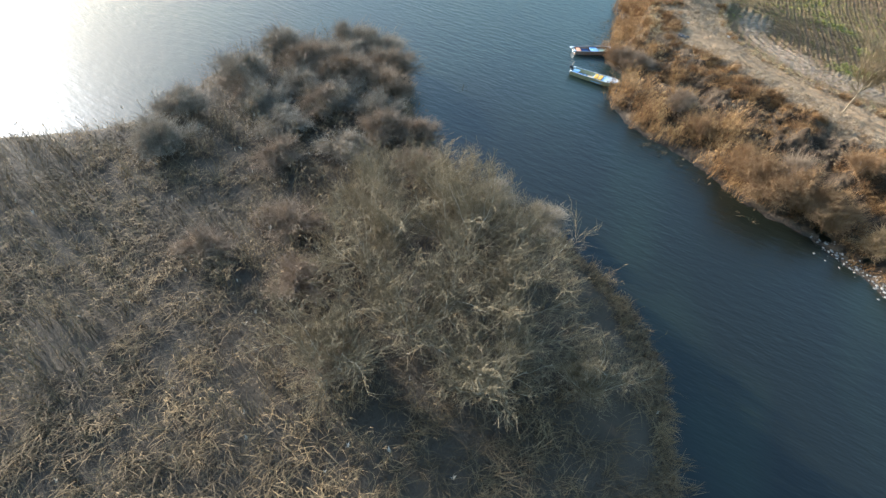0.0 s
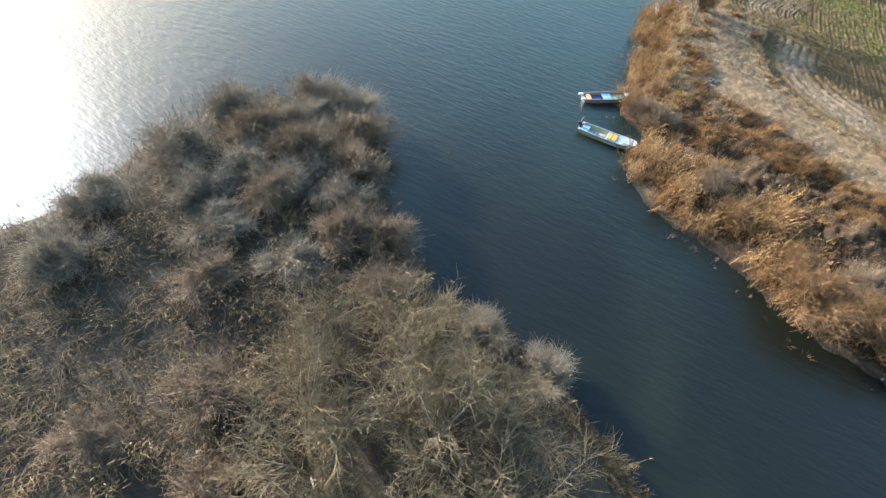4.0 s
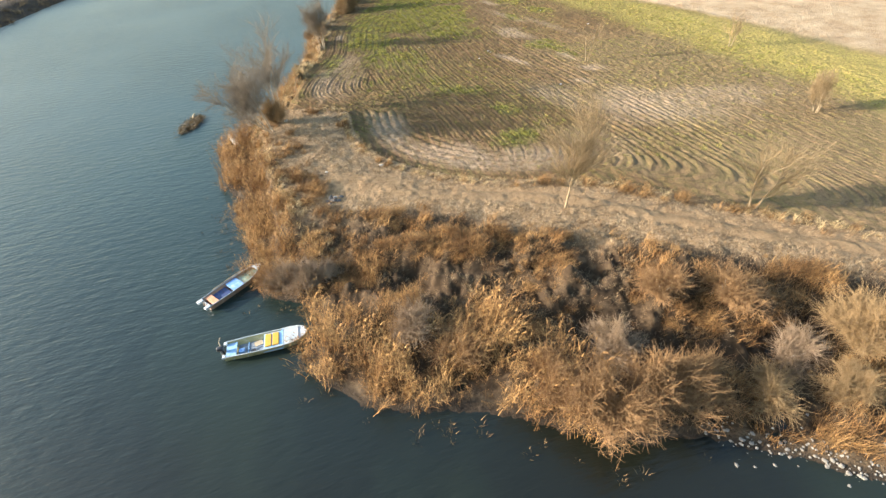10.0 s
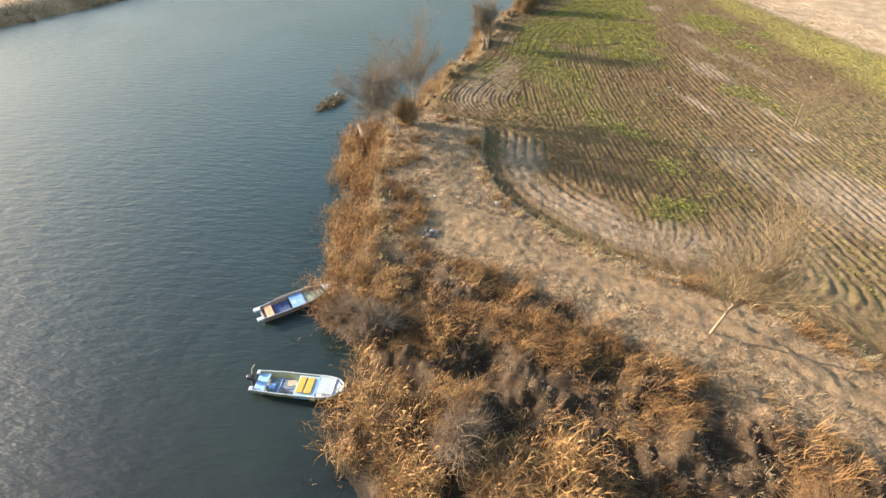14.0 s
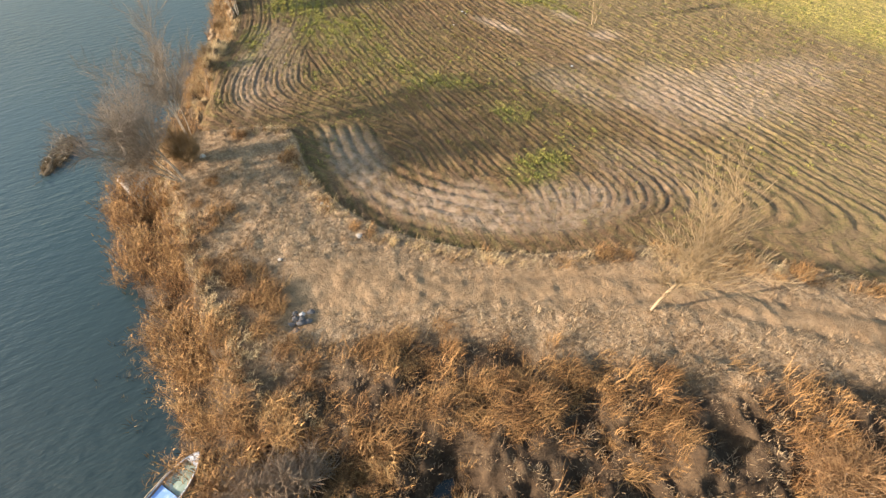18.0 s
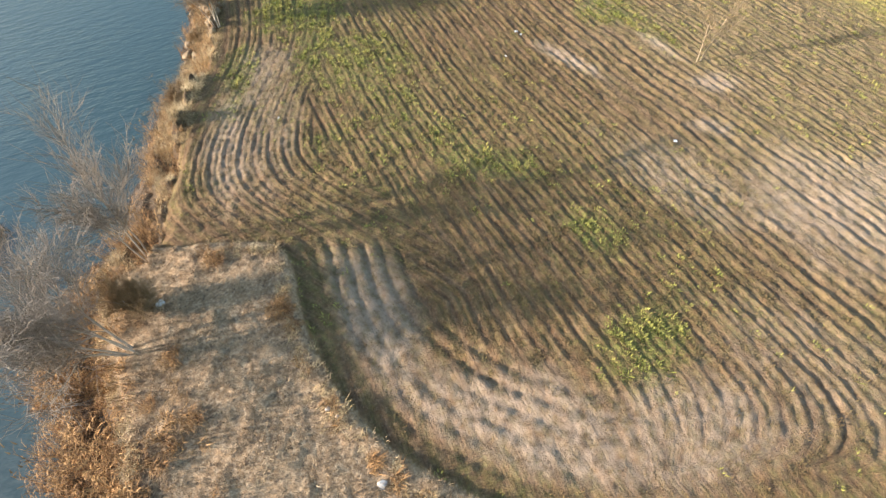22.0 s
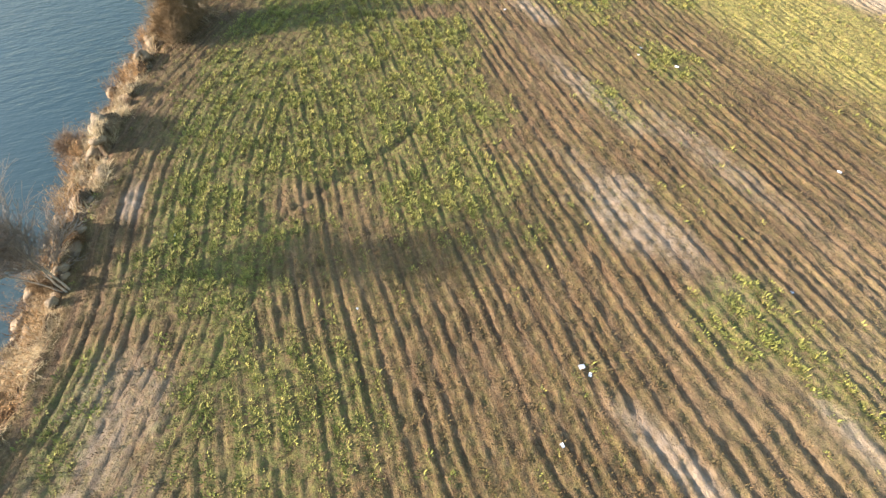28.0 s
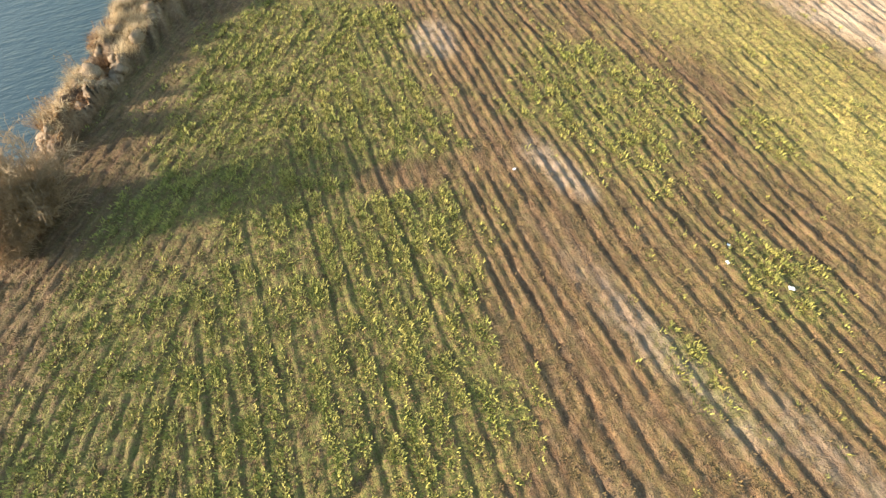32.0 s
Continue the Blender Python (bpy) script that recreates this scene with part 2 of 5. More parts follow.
# ---- materials ----
class Mat:
    """A small node-material builder."""

    def __init__(self, name, rough=0.9):
        self.m = bpy.data.materials.new(name)
        self.m.use_nodes = True
        self.t = self.m.node_tree
        self.b = self.t.nodes["Principled BSDF"]
        self.b.inputs["Roughness"].default_value = rough
        self.b.inputs["Specular IOR Level"].default_value = 0.2
        self.co = self.t.nodes.new("ShaderNodeTexCoord").outputs["Object"]

    def node(self, kind, **kw):
        n = self.t.nodes.new(kind)
        for k, v in kw.items():
            n.inputs[k].default_value = v
        return n

    def link(self, a, b):
        self.t.links.new(a, b)

    def mapped(self, scale):
        m = self.node("ShaderNodeMapping", Scale=scale)
        self.link(self.co, m.inputs["Vector"])
        return m.outputs[0]

    def noise(self, scale, detail=4.0, rough=0.55, vec=None, distort=0.0):
        n = self.node("ShaderNodeTexNoise", Scale=scale, Detail=detail, Roughness=rough, Distortion=distort)
        self.link(vec or self.co, n.inputs["Vector"])
        return n.outputs["Fac"]

    def attr(self, name):
        n = self.t.nodes.new("ShaderNodeAttribute")
        n.attribute_name = name
        return n.outputs["Fac"]

    def math(self, op, a, b=0.0, c=None):
        n = self.t.nodes.new("ShaderNodeMath")
        n.operation = op
        for i, s in enumerate((a, b) if c is None else (a, b, c)):
            if isinstance(s, (int, float)):
                n.inputs[i].default_value = s
            else:
                self.link(s, n.inputs[i])
        return n.outputs[0]

    def ramp(self, fac, a, b, lo=0.0, hi=1.0):
        n = self.node("ShaderNodeMapRange", **{"From Min": a, "From Max": b, "To Min": lo, "To Max": hi})
        n.clamp = True
        self.link(fac, n.inputs["Value"])
        return n.outputs[0]

    def mix(self, fac, a, b):
        n = self.t.nodes.new("ShaderNodeMix")
        n.data_type = "RGBA"
        for sock, s in ((n.inputs[0], fac), (n.inputs[6], a), (n.inputs[7], b)):
            if isinstance(s, tuple):
                sock.default_value = (*s, 1.0)
            elif isinstance(s, (int, float)):
                sock.default_value = s
            else:
                self.link(s, sock)
        return n.outputs[2]

    def island(self):
        return self.t.nodes.new("ShaderNodeNewGeometry").outputs["Random Per Island"]

    def obrand(self):
        return self.t.nodes.new("ShaderNodeObjectInfo").outputs["Random"]

    def colour(self, s):
        if isinstance(s, tuple):
            self.b.inputs["Base Color"].default_value = (*s, 1.0)
        else:
            self.link(s, self.b.inputs["Base Color"])
        return self

    def bump(self, h, strength=0.5, dist=0.02):
        n = self.node("ShaderNodeBump", Strength=strength, Distance=dist)
        self.link(h, n.inputs["Height"])
        self.link(n.outputs[0], self.b.inputs["Normal"])
        return self

    def set(self, **kw):
        for k, v in kw.items():
            self.b.inputs[k].default_value = v
        return self


def straw_material(name, dark, mid, light, patch=6.0):
    """Dry stalks: colour varies by clump and by patch."""
    m = Mat(name, 0.85)
    big = m.noise(1.0 / patch, 3.0)
    isl = m.island()
    c = m.mix(m.ramp(big, 0.36, 0.64), mid, light)
    c = m.mix(m.ramp(isl, 0.4, 0.95, 0, 0.85), c, dark)
    c = m.mix(m.ramp(m.noise(0.9, 2.0), 0.5, 0.72, 0, 0.45), c, dark)
    return m.colour(c).m


def paint(name, base, worn, rough=0.5, scale=6.0, metal=0.0):
    """Worn paint with scuffs and stains."""
    m = Mat(name, rough)
    n = m.noise(scale, 6.0, 0.65)
    c = m.mix(m.ramp(n, 0.5, 0.68), base, worn)
    c = m.mix(m.ramp(m.noise(scale * 5, 3.0), 0.55, 0.8, 0, 0.5), c, tuple(0.55 * v for v in worn))
    m.colour(c).bump(n, 0.15, 0.004).set(Metallic=metal)
    m.b.inputs["Specular IOR Level"].default_value = 0.45
    return m.m


def bark(name, base, light, scale=9.0):
    m = Mat(name, 0.9)
    n = m.noise(scale, 5.0, 0.6, m.mapped((1, 1, 0.25)))
    c = m.mix(m.ramp(n, 0.4, 0.65), base, light)
    c = m.mix(m.ramp(m.obrand(), 0, 1, 0, 0.25), c, light)
    return m.colour(c).bump(n, 0.5, 0.02).m


def stone_material(name, base, light):
    m = Mat(name, 0.85)
    n = m.noise(7.0, 6.0, 0.6)
    c = m.mix(m.ramp(n, 0.35, 0.7), base, light)
    c = m.mix(m.ramp(m.island(), 0, 1, 0, 0.6), c, tuple(0.6 * v for v in base))
    c = m.mix(m.ramp(m.obrand(), 0, 1, 0, 0.35), c, tuple(0.7 * v for v in light))
    return m.colour(c).bump(m.noise(22.0, 4.0), 0.5, 0.01).m


REED = straw_material("dry_reed", (0.05, 0.035, 0.019), (0.125, 0.089, 0.045), (0.25, 0.172, 0.08))
REED_GOLD = straw_material("golden_reed", (0.075, 0.038, 0.015), (0.3, 0.162, 0.056), (0.48, 0.285, 0.105), 2.0)
PLUME = straw_material("reed_plume", (0.22, 0.18, 0.125), (0.34, 0.28, 0.2), (0.45, 0.38, 0.28))
TUSSOCK = straw_material("tussock_grass", (0.055, 0.029, 0.012), (0.205, 0.108, 0.038), (0.39, 0.228, 0.084), 2.2)
SHORT = straw_material("short_dry_grass", (0.08, 0.051, 0.026), (0.27, 0.178, 0.092), (0.41, 0.3, 0.165), 2.0)
LIP = straw_material("bleached_grass", (0.2, 0.135, 0.06), (0.4, 0.29, 0.135), (0.54, 0.42, 0.22), 2.5)
TURF = stone_material("eroded_turf", (0.15, 0.108, 0.06), (0.33, 0.245, 0.14))
WITHER = straw_material("withered_leaf", (0.075, 0.042, 0.018), (0.115, 0.088, 0.03), (0.145, 0.095, 0.038), 1.0)
CROP = straw_material("crop_leaf", (0.11, 0.108, 0.026), (0.205, 0.212, 0.04), (0.33, 0.285, 0.064), 1.0)
TWIG_BROWN = bark("brown_twig", (0.185, 0.13, 0.08), (0.32, 0.232, 0.145))
TWIG_RUSSET = bark("russet_twig", (0.19, 0.112, 0.05), (0.3, 0.185, 0.086))
TWIG_GOLD = bark("yellow_twig", (0.2, 0.135, 0.064), (0.31, 0.212, 0.104))
TWIG_STRAW = bark("straw_twig", (0.205, 0.148, 0.076), (0.31, 0.228, 0.122))
TWIG_GREY = bark("grey_twig", (0.185, 0.148, 0.1), (0.35, 0.28, 0.19))
TWIG_OLIVE = bark("olive_twig", (0.13, 0.098, 0.054), (0.255, 0.2, 0.112))
BARK_OLIVE = bark("olive_bark", (0.25, 0.215, 0.14), (0.44, 0.385, 0.27))
WET_WOOD = stone_material("waterlogged_wood", (0.03, 0.027, 0.018), (0.06, 0.052, 0.034))
SILT = stone_material("wet_silt", (0.06, 0.046, 0.026), (0.13, 0.1, 0.058))
TWIG_PALE = bark("pale_grey_twig", (0.145, 0.12, 0.086), (0.24, 0.2, 0.148))
BARK_PALE = bark("pale_bark", (0.34, 0.26, 0.16), (0.48, 0.39, 0.26))
BARK_STRAW = bark("straw_bark", (0.22, 0.168, 0.1), (0.35, 0.272, 0.168))
BARK_GREY = bark("grey_bark", (0.24, 0.2, 0.145), (0.42, 0.35, 0.25))
STONE = stone_material("river_stone", (0.2, 0.18, 0.145), (0.42, 0.385, 0.32))
WHITE_STONE = stone_material("white_stone", (0.5, 0.46, 0.38), (0.72, 0.68, 0.58))
DARK_STONE = stone_material("dark_stone", (0.09, 0.085, 0.08), (0.2, 0.19, 0.175))
WHITE_PAINT = paint("white_boat_paint", (0.46, 0.49, 0.49), (0.33, 0.33, 0.29))
GREY_PAINT = paint("grey_white_paint", (0.38, 0.43, 0.45), (0.3, 0.31, 0.28), 0.6, 3.0)
BLUE_PAINT = paint("pale_blue_paint", (0.26, 0.43, 0.62), (0.42, 0.55, 0.66))
GREY_DECK = paint("grey_floorboard", (0.17, 0.2, 0.23), (0.32, 0.32, 0.3), 0.8, 3.0)
NAVY = paint("navy_tarpaulin", (0.035, 0.055, 0.14), (0.08, 0.11, 0.2), 0.6, 3.0)
SKY_TARP = paint("blue_tarpaulin", (0.16, 0.3, 0.55), (0.4, 0.52, 0.68), 0.5, 4.0)
ORANGE = paint("faded_orange_board", (0.62, 0.28, 0.14), (0.7, 0.42, 0.27), 0.7, 5.0)
YELLOW = paint("yellow_seat", (0.58, 0.33, 0.035), (0.5, 0.27, 0.05), 0.6, 5.0)
OLIVE_HULL = paint("olive_hull", (0.3, 0.27, 0.13), (0.38, 0.36, 0.26), 0.6, 3.0)
BROWN_HULL = paint("brown_hull", (0.26, 0.17, 0.11), (0.36, 0.3, 0.24), 0.6, 3.0)
ALLOY = paint("weathered_alloy", (0.42, 0.43, 0.43), (0.28, 0.28, 0.27), 0.45, 8.0, 0.6)
GREEN_PAINT = paint("faded_green_paint", (0.2, 0.27, 0.2), (0.38, 0.42, 0.34), 0.6, 4.0)
BLACK_PLASTIC = paint("black_plastic", (0.025, 0.025, 0.028), (0.06, 0.06, 0.06), 0.4)
CONCRETE = stone_material("concrete", (0.45, 0.43, 0.38), (0.65, 0.62, 0.55))
LITTER = paint("white_plastic", (0.78, 0.78, 0.75), (0.6, 0.6, 0.57), 0.5)

# ---- plan of the place ----
SHORE = smooth_line([(300, -190), (120, -40), (60, 4), (36, 18), (21.5, 27.6), (17.9, 29.8), (16.8, 31.3), (12.9, 33.7), (8.4, 34.6), (6.2, 36.4), (3.5, 37.9), (0.6, 39.4), (-3.4, 40.9), (-5.6, 42.6), (-6.4, 45.0), (-5.3, 47.2), (-6.3, 49.9), (-8.9, 51.7), (-10.1, 54.2), (-10.3, 57.5), (-11.2, 62.0), (-12.3, 66.8), (-13.2, 72.0), (-13.9, 77.0), (-12.6, 80.5), (-9.4, 83.2), (-8.3, 87.0), (-7.3, 91.8), (-5.8, 96.0), (-4.5, 101.0), (-3.6, 106.0), (-2.9, 111.5), (-1.2, 117.0), (0.4, 121.2), (1.8, 126), (3.6, 131.2), (5.4, 136.3), (9.0, 141.5), (24, 153), (70, 180), (200, 260), (900, 700)])
LAND = SHORE + [(6000, 700), (6000, -6000), (300, -6000)]
ISLE_EDGE = smooth_line([(15, -60), (13.5, -10), (11.2, 3), (9.3, 8), (8.0, 11), (6.4, 14.6), (4.4, 18.3), (2.0, 20.5), (-2.2, 22.8), (-7, 24.4), (-11, 24.6), (-15, 26.2), (-18.5, 29), (-21.3, 32.6), (-25, 37.2), (-29.5, 39.4), (-34.5, 37), (-38.3, 31.5), (-39, 26), (-36.5, 18), (-39, 12), (-43, 8), (-52, 2), (-60, -10), (-62, -60)])
FAR_EDGE = smooth_line([(-200, -700), (-108, -60), (-92, 50), (-84, 85), (-76.6, 106), (-72.4, 116), (-67.6, 128.3), (-62, 154), (-57, 182), (-20, 262), (110, 385), (800, 800)])
FAR_LAND = FAR_EDGE + [(800, 6000), (-6000, 6000), (-6000, -700)]
DITCH = smooth_line([(-6.5, 79.3), (-3, 78.2), (0.1, 77.0), (0.45, 74.8), (0.2, 72.6), (0.4, 69.2), (1.4, 66.1), (2.8, 63.5), (5.2, 61.0), (7.4, 59.1), (10.1, 57.4), (14.2, 56.1), (18.0, 54.4), (21.1, 51.6), (25.5, 47.9), (29.9, 43.6), (34, 40.8), (70, 20)], 2)
FIELD = DITCH + [(300, -100), (900, 60), (900, 690), (200, 250), (70, 174), (30, 148), (13.6, 136.4), (7.6, 127.6), (3.0, 119.5), (1.6, 113), (-0.2, 106), (-0.7, 100.6), (-2.6, 94.8), (-4.2, 90), (-5.4, 86), (-6.2, 82)]
HOLLOW = smooth_line([(0.5, 48.6), (3, 47.4), (6.3, 45.0), (8.2, 42.4), (11.8, 41.0), (14.5, 38.4), (17.5, 37.4), (21, 37.8), (26, 34.5)])
ROAD = smooth_line([(-4.5, 60.2), (-1, 59.4), (3, 57.9), (7, 56.0), (12, 54.0), (15.5, 51.8), (20.5, 47.1), (26.6, 42.7), (32, 39.8), (60, 25)])
WHEEL = smooth_line([(9.1, 101.2), (11.3, 102.6), (14.1, 103.8), (16.9, 104.9), (18.8, 106.4)])
BANK_X = np.array([(50, -12), (65, -10), (75, -8.6), (82, -6.3), (87, -4.7), (92, -3.2), (96, -1.7), (100, -0.4), (105, 0.6), (110, 1.2), (115, 2.4), (120, 3.3), (125, 5.8), (130, 9.3), (136, 13.4), (145, 23), (160, 40)], float)


def signed(x, y, edge, area):
    return np.where(inside(x, y, area), 1, -1) * poly_dist(x, y, edge)


def shore_d(x, y):
    """Metres inland from the ragged waterline of the field's bank."""
    d = signed(x, y, SHORE, LAND)
    return d + (fbm(x, y, 2.6, 1, 3) - 0.5) * 1.6 * sstep(30, 3, np.abs(d))


SEAM = np.array([(70, 9), (74, 8), (77, 7), (80, 5.6), (84, 4.4), (88, 4.0), (91.2, 5.3), (95.6, 7.3), (99, 9.0), (103, 10.6), (110, 11.3), (116, 13), (124, 19), (131, 25), (150, 40)], float)
STRIP = np.array([(70, 8.0), (77.2, 3.3), (79, 2.1), (80.5, 1.0), (82, 0.2), (83.3, 0), (84.9, 0.2), (87.7, 1.1), (91.2, 2.9), (94.7, 4.9), (97, 5.9), (100.5, 6.5), (103.5, 6.8), (107, 7.3), (110, 8.2), (114, 10.1), (118, 12.6), (122, 15.4), (130.5, 21.7), (150, 36)], float)
STRIP_Y = np.linspace(70, 150, 161)
STRIP_X = np.convolve(np.interp(np.linspace(67, 153, 173), STRIP[:, 0], STRIP[:, 1]), np.hanning(15)[1:-1] / 7.0, "valid")[:161]


def row_coord(x, y):
    """Runs across the drill rows, about one for each row: long rows that hook round at the headland, and a strip that follows the bank."""
    wob = 0.5 * (fbm(x, y, 11.0, 2, 2) - 0.5) + 0.14 * (fbm(x, y, 1.4, 4, 2) - 0.5)
    low = np.maximum(88 - y, 0)
    u = x - 0.1 * low * low / (low + 3) - 0.09 * sstep(22, 32, x) * np.clip(110 - y, 0, 25)
    d = np.clip(poly_dist(x, y, DITCH) - 2.4, 0, 4.2)
    u = u + (4.2 - np.sqrt(np.maximum(4.2 ** 2 - (4.2 - d) ** 2, 0))) * sstep(10, 15, x)
    left = x - np.interp(y, STRIP_Y, STRIP_X)
    return np.where(x < np.interp(y, SEAM[:, 0], SEAM[:, 1]), left / 0.95, u / 0.98) + wob


def terrain(x, y, detail=True):
    x, y = np.asarray(x, float), np.asarray(y, float)
    d_isle = signed(x, y, ISLE_EDGE, ISLE_EDGE)
    d_far = signed(x, y, FAR_EDGE, FAR_LAND)
    dl = shore_d(x, y)
    field = inside(x, y, FIELD)
    dd = np.where(field, 1, -1) * poly_dist(x, y, DITCH)
    rim = 0.34 - 0.33 * sstep(-5.0, -0.8, dd) * (x < 40)
    top = rim - (rim + 0.26) * sstep(-0.2, 0.2, dd + 0.3 * (fbm(x, y, 1.3, 5) - 0.5))
    top = top + (0.06 * np.exp(-((dd + 0.45) / 0.3) ** 2) - 0.08 * np.exp(-((dd - 0.25) / 0.2) ** 2)) * (x < 40)
    south = sstep(58, 49, y) * sstep(-14, -4, x)
    wide = 4.6 + 1.5 * sstep(66, 72, y) * sstep(84, 80, y)
    s_w = np.clip(dl / wide, 0, 1)
    west = -2.25 + 0.55 * np.minimum(s_w / 0.5, 1) + (top + 1.7) * sstep(0.45, 0.9, s_w)
    s_s = np.clip(dl / 13.0, 0, 1)
    soft = -2.25 + (top + 2.25) * (0.25 * s_s + 0.75 * sstep(-0.15, 0.95, s_s) - 0.02)
    z = west * (1 - south) + soft * south
    z = np.where(dl < 0, -2.25 + np.maximum(dl * 0.22, -2.2), z)
    isle = -2.25 + 0.6 * sstep(0, 2.5, d_isle) + 0.25 * (fbm(x, y, 5.0, 3) - 0.5)
    z = np.where(d_isle > -0.5, np.maximum(z, isle), z)
    far = -2.25 + 1.9 * sstep(0, 7.0, d_far) + 0.5 * (fbm(x, y, 9.0, 4) - 0.5) * sstep(0, 5, d_far)
    z = np.where(d_far > -0.5, np.maximum(z, far), z)
    if not detail:
        return z
    on = sstep(0.3, 2.5, dl)
    rough = on * (1 - np.where(field, 1, 0))
    road = poly_dist(x, y, ROAD)
    lump = sstep(1.6, 5.5, road) * sstep(15, 11.0, dl) * (1 - 0.88 * sstep(55, 59, y) * sstep(3.2, 5.0, dl) * sstep(80, 77, y)) * (1.35 - 0.35 * sstep(50, 56, y)) + 0.12
    z = z + rough * lump * (1.15 + 0.7 * south + 1.5 * sstep(78, 90, y)) * (fbm(x, y, 1.5, 6, 3) - 0.5)
    z = z - 0.95 * np.exp(-(poly_dist(x, y, HOLLOW) / 1.6) ** 2) * sstep(1.5, 4, dl)
    z = z - 0.55 * np.exp(-((dl - 2.9) / 0.55) ** 2) * sstep(53, 57, y) * sstep(77, 74, y) * sstep(0.35, 0.5, fbm(x, y, 4.0, 3, 2))
    z = z - 0.15 * np.exp(-((road - 0.8) / 0.26) ** 2) * sstep(0.5, 8, x) * on
    # drill rows and headland rows
    edge = np.where(field, dd, 0)
    r = row_coord(x, y)
    k = np.floor(r)
    deep = 0.55 + 0.6 * LAT[3].table[(k.astype(int) * 7) % 128, 11] + 0.25 * (np.mod(k, 4) == 2)
    f = r - k
    main = -0.078 * deep * np.exp(-((f - 0.5) / 0.13) ** 2) - 0.05 * np.exp(-(np.minimum(f, 1 - f) / 0.1) ** 2) + 0.04 * np.exp(-((f - 0.28) / 0.1) ** 2)
    main = main * (1 - sstep(11, 15, x) * sstep(3.6, 2.6, edge) * (y < 75))
    h = edge / 0.9 + 0.5 * fbm(x, y, 6.0, 2)
    head = -0.13 * np.exp(-(((h - np.floor(h)) - 0.5) / 0.2) ** 2) * (0.5 + fbm(x, y, 2.5, 5, 2))
    near_bank = x - np.interp(y, BANK_X[:, 0], BANK_X[:, 1])
    limit = 0.9 + (1.5 + 3.8 * sstep(16, 11, x) + 1.2 * (fbm(x, y, 5.0, 4) - 0.5)) * sstep(78, 73, y)
    mixr = sstep(-0.8, 0.8, edge - limit) * np.where(y > 45, 1, 0.3)
    wear = 0.5 + 0.85 * sstep(0.25, 0.75, fbm(x, y, 2.4, 1, 3))
    rows = (main * mixr + head * (1 - mixr)) * wear * np.where(field, sstep(0.5, 1.4, edge), 0) * sstep(0.4, 1.4, near_bank)
    z = z + rows * sstep(90, 60, x) * sstep(160, 145, y)
    z = z - 0.15 * np.exp(-(poly_dist(x, y, WHEEL) / 0.17) ** 2)
    z = z + np.where(field, 0.16, 0.14) * (fbm(x, y, 0.42, 2, 2) - 0.5) * (dl > 0)
    return z


def axis(parts):
    out = []
    for a, b, n, power in parts:
        t = np.linspace(0, 1, n, endpoint=False)
        out.append(a + (b - a) * t ** power)
    return np.concatenate(out + [[parts[-1][1]]])


gx = np.concatenate([-90 - 3900 * np.linspace(1, 0.02, 16) ** 3, axis([(-90, -46, 44, 1), (-46, -14, 70, 1), (-14, 40, 460, 1), (40, 58, 120, 1), (58, 82, 30, 1), (82, 4000, 22, 3)])])
gy = np.concatenate([-30 - 3900 * np.linspace(1, 0.02, 16) ** 3, axis([(-30, 26, 60, 1), (26, 56, 115, 1), (56, 78, 130, 1), (78, 90, 84, 1), (90, 132, 165, 1), (132, 190, 50, 1), (190, 4200, 22, 3)])])
GX, GY = np.meshgrid(gx, gy)
X, Y = GX.ravel(), GY.ravel()
Z = terrain(X, Y)
ny, nx = GX.shape
ids = np.arange(nx * ny).reshape(ny, nx)
quads = np.stack([ids[:-1, :-1], ids[:-1, 1:], ids[1:, 1:], ids[1:, :-1]], -1).reshape(-1, 4)


def blob(x, y, cx, cy, rx, ry, turn=0.0):
    """Soft patch, one in the middle."""
    c, s = math.cos(radians(turn)), math.sin(radians(turn))
    u, v = (x - cx) * c + (y - cy) * s, -(x - cx) * s + (y - cy) * c
    ragged = 0.55 + 0.95 * fbm(x, y, 2.0, 6, 3)
    return sstep(1.45, 0.4, np.hypot(u / rx, v / ry) * ragged)


GREEN_OUT = [(3.3, 104), (3.6, 99), (6.2, 96.8), (9.1, 98), (9.9, 103.4), (14.2, 103.2), (14.6, 99.6), (18.8, 98), (21.4, 97.8), (22.6, 104.5), (24.4, 111.4), (24.8, 117.2), (27, 128), (26, 140), (15.5, 133), (10.5, 124), (7.5, 117), (4.6, 110)]


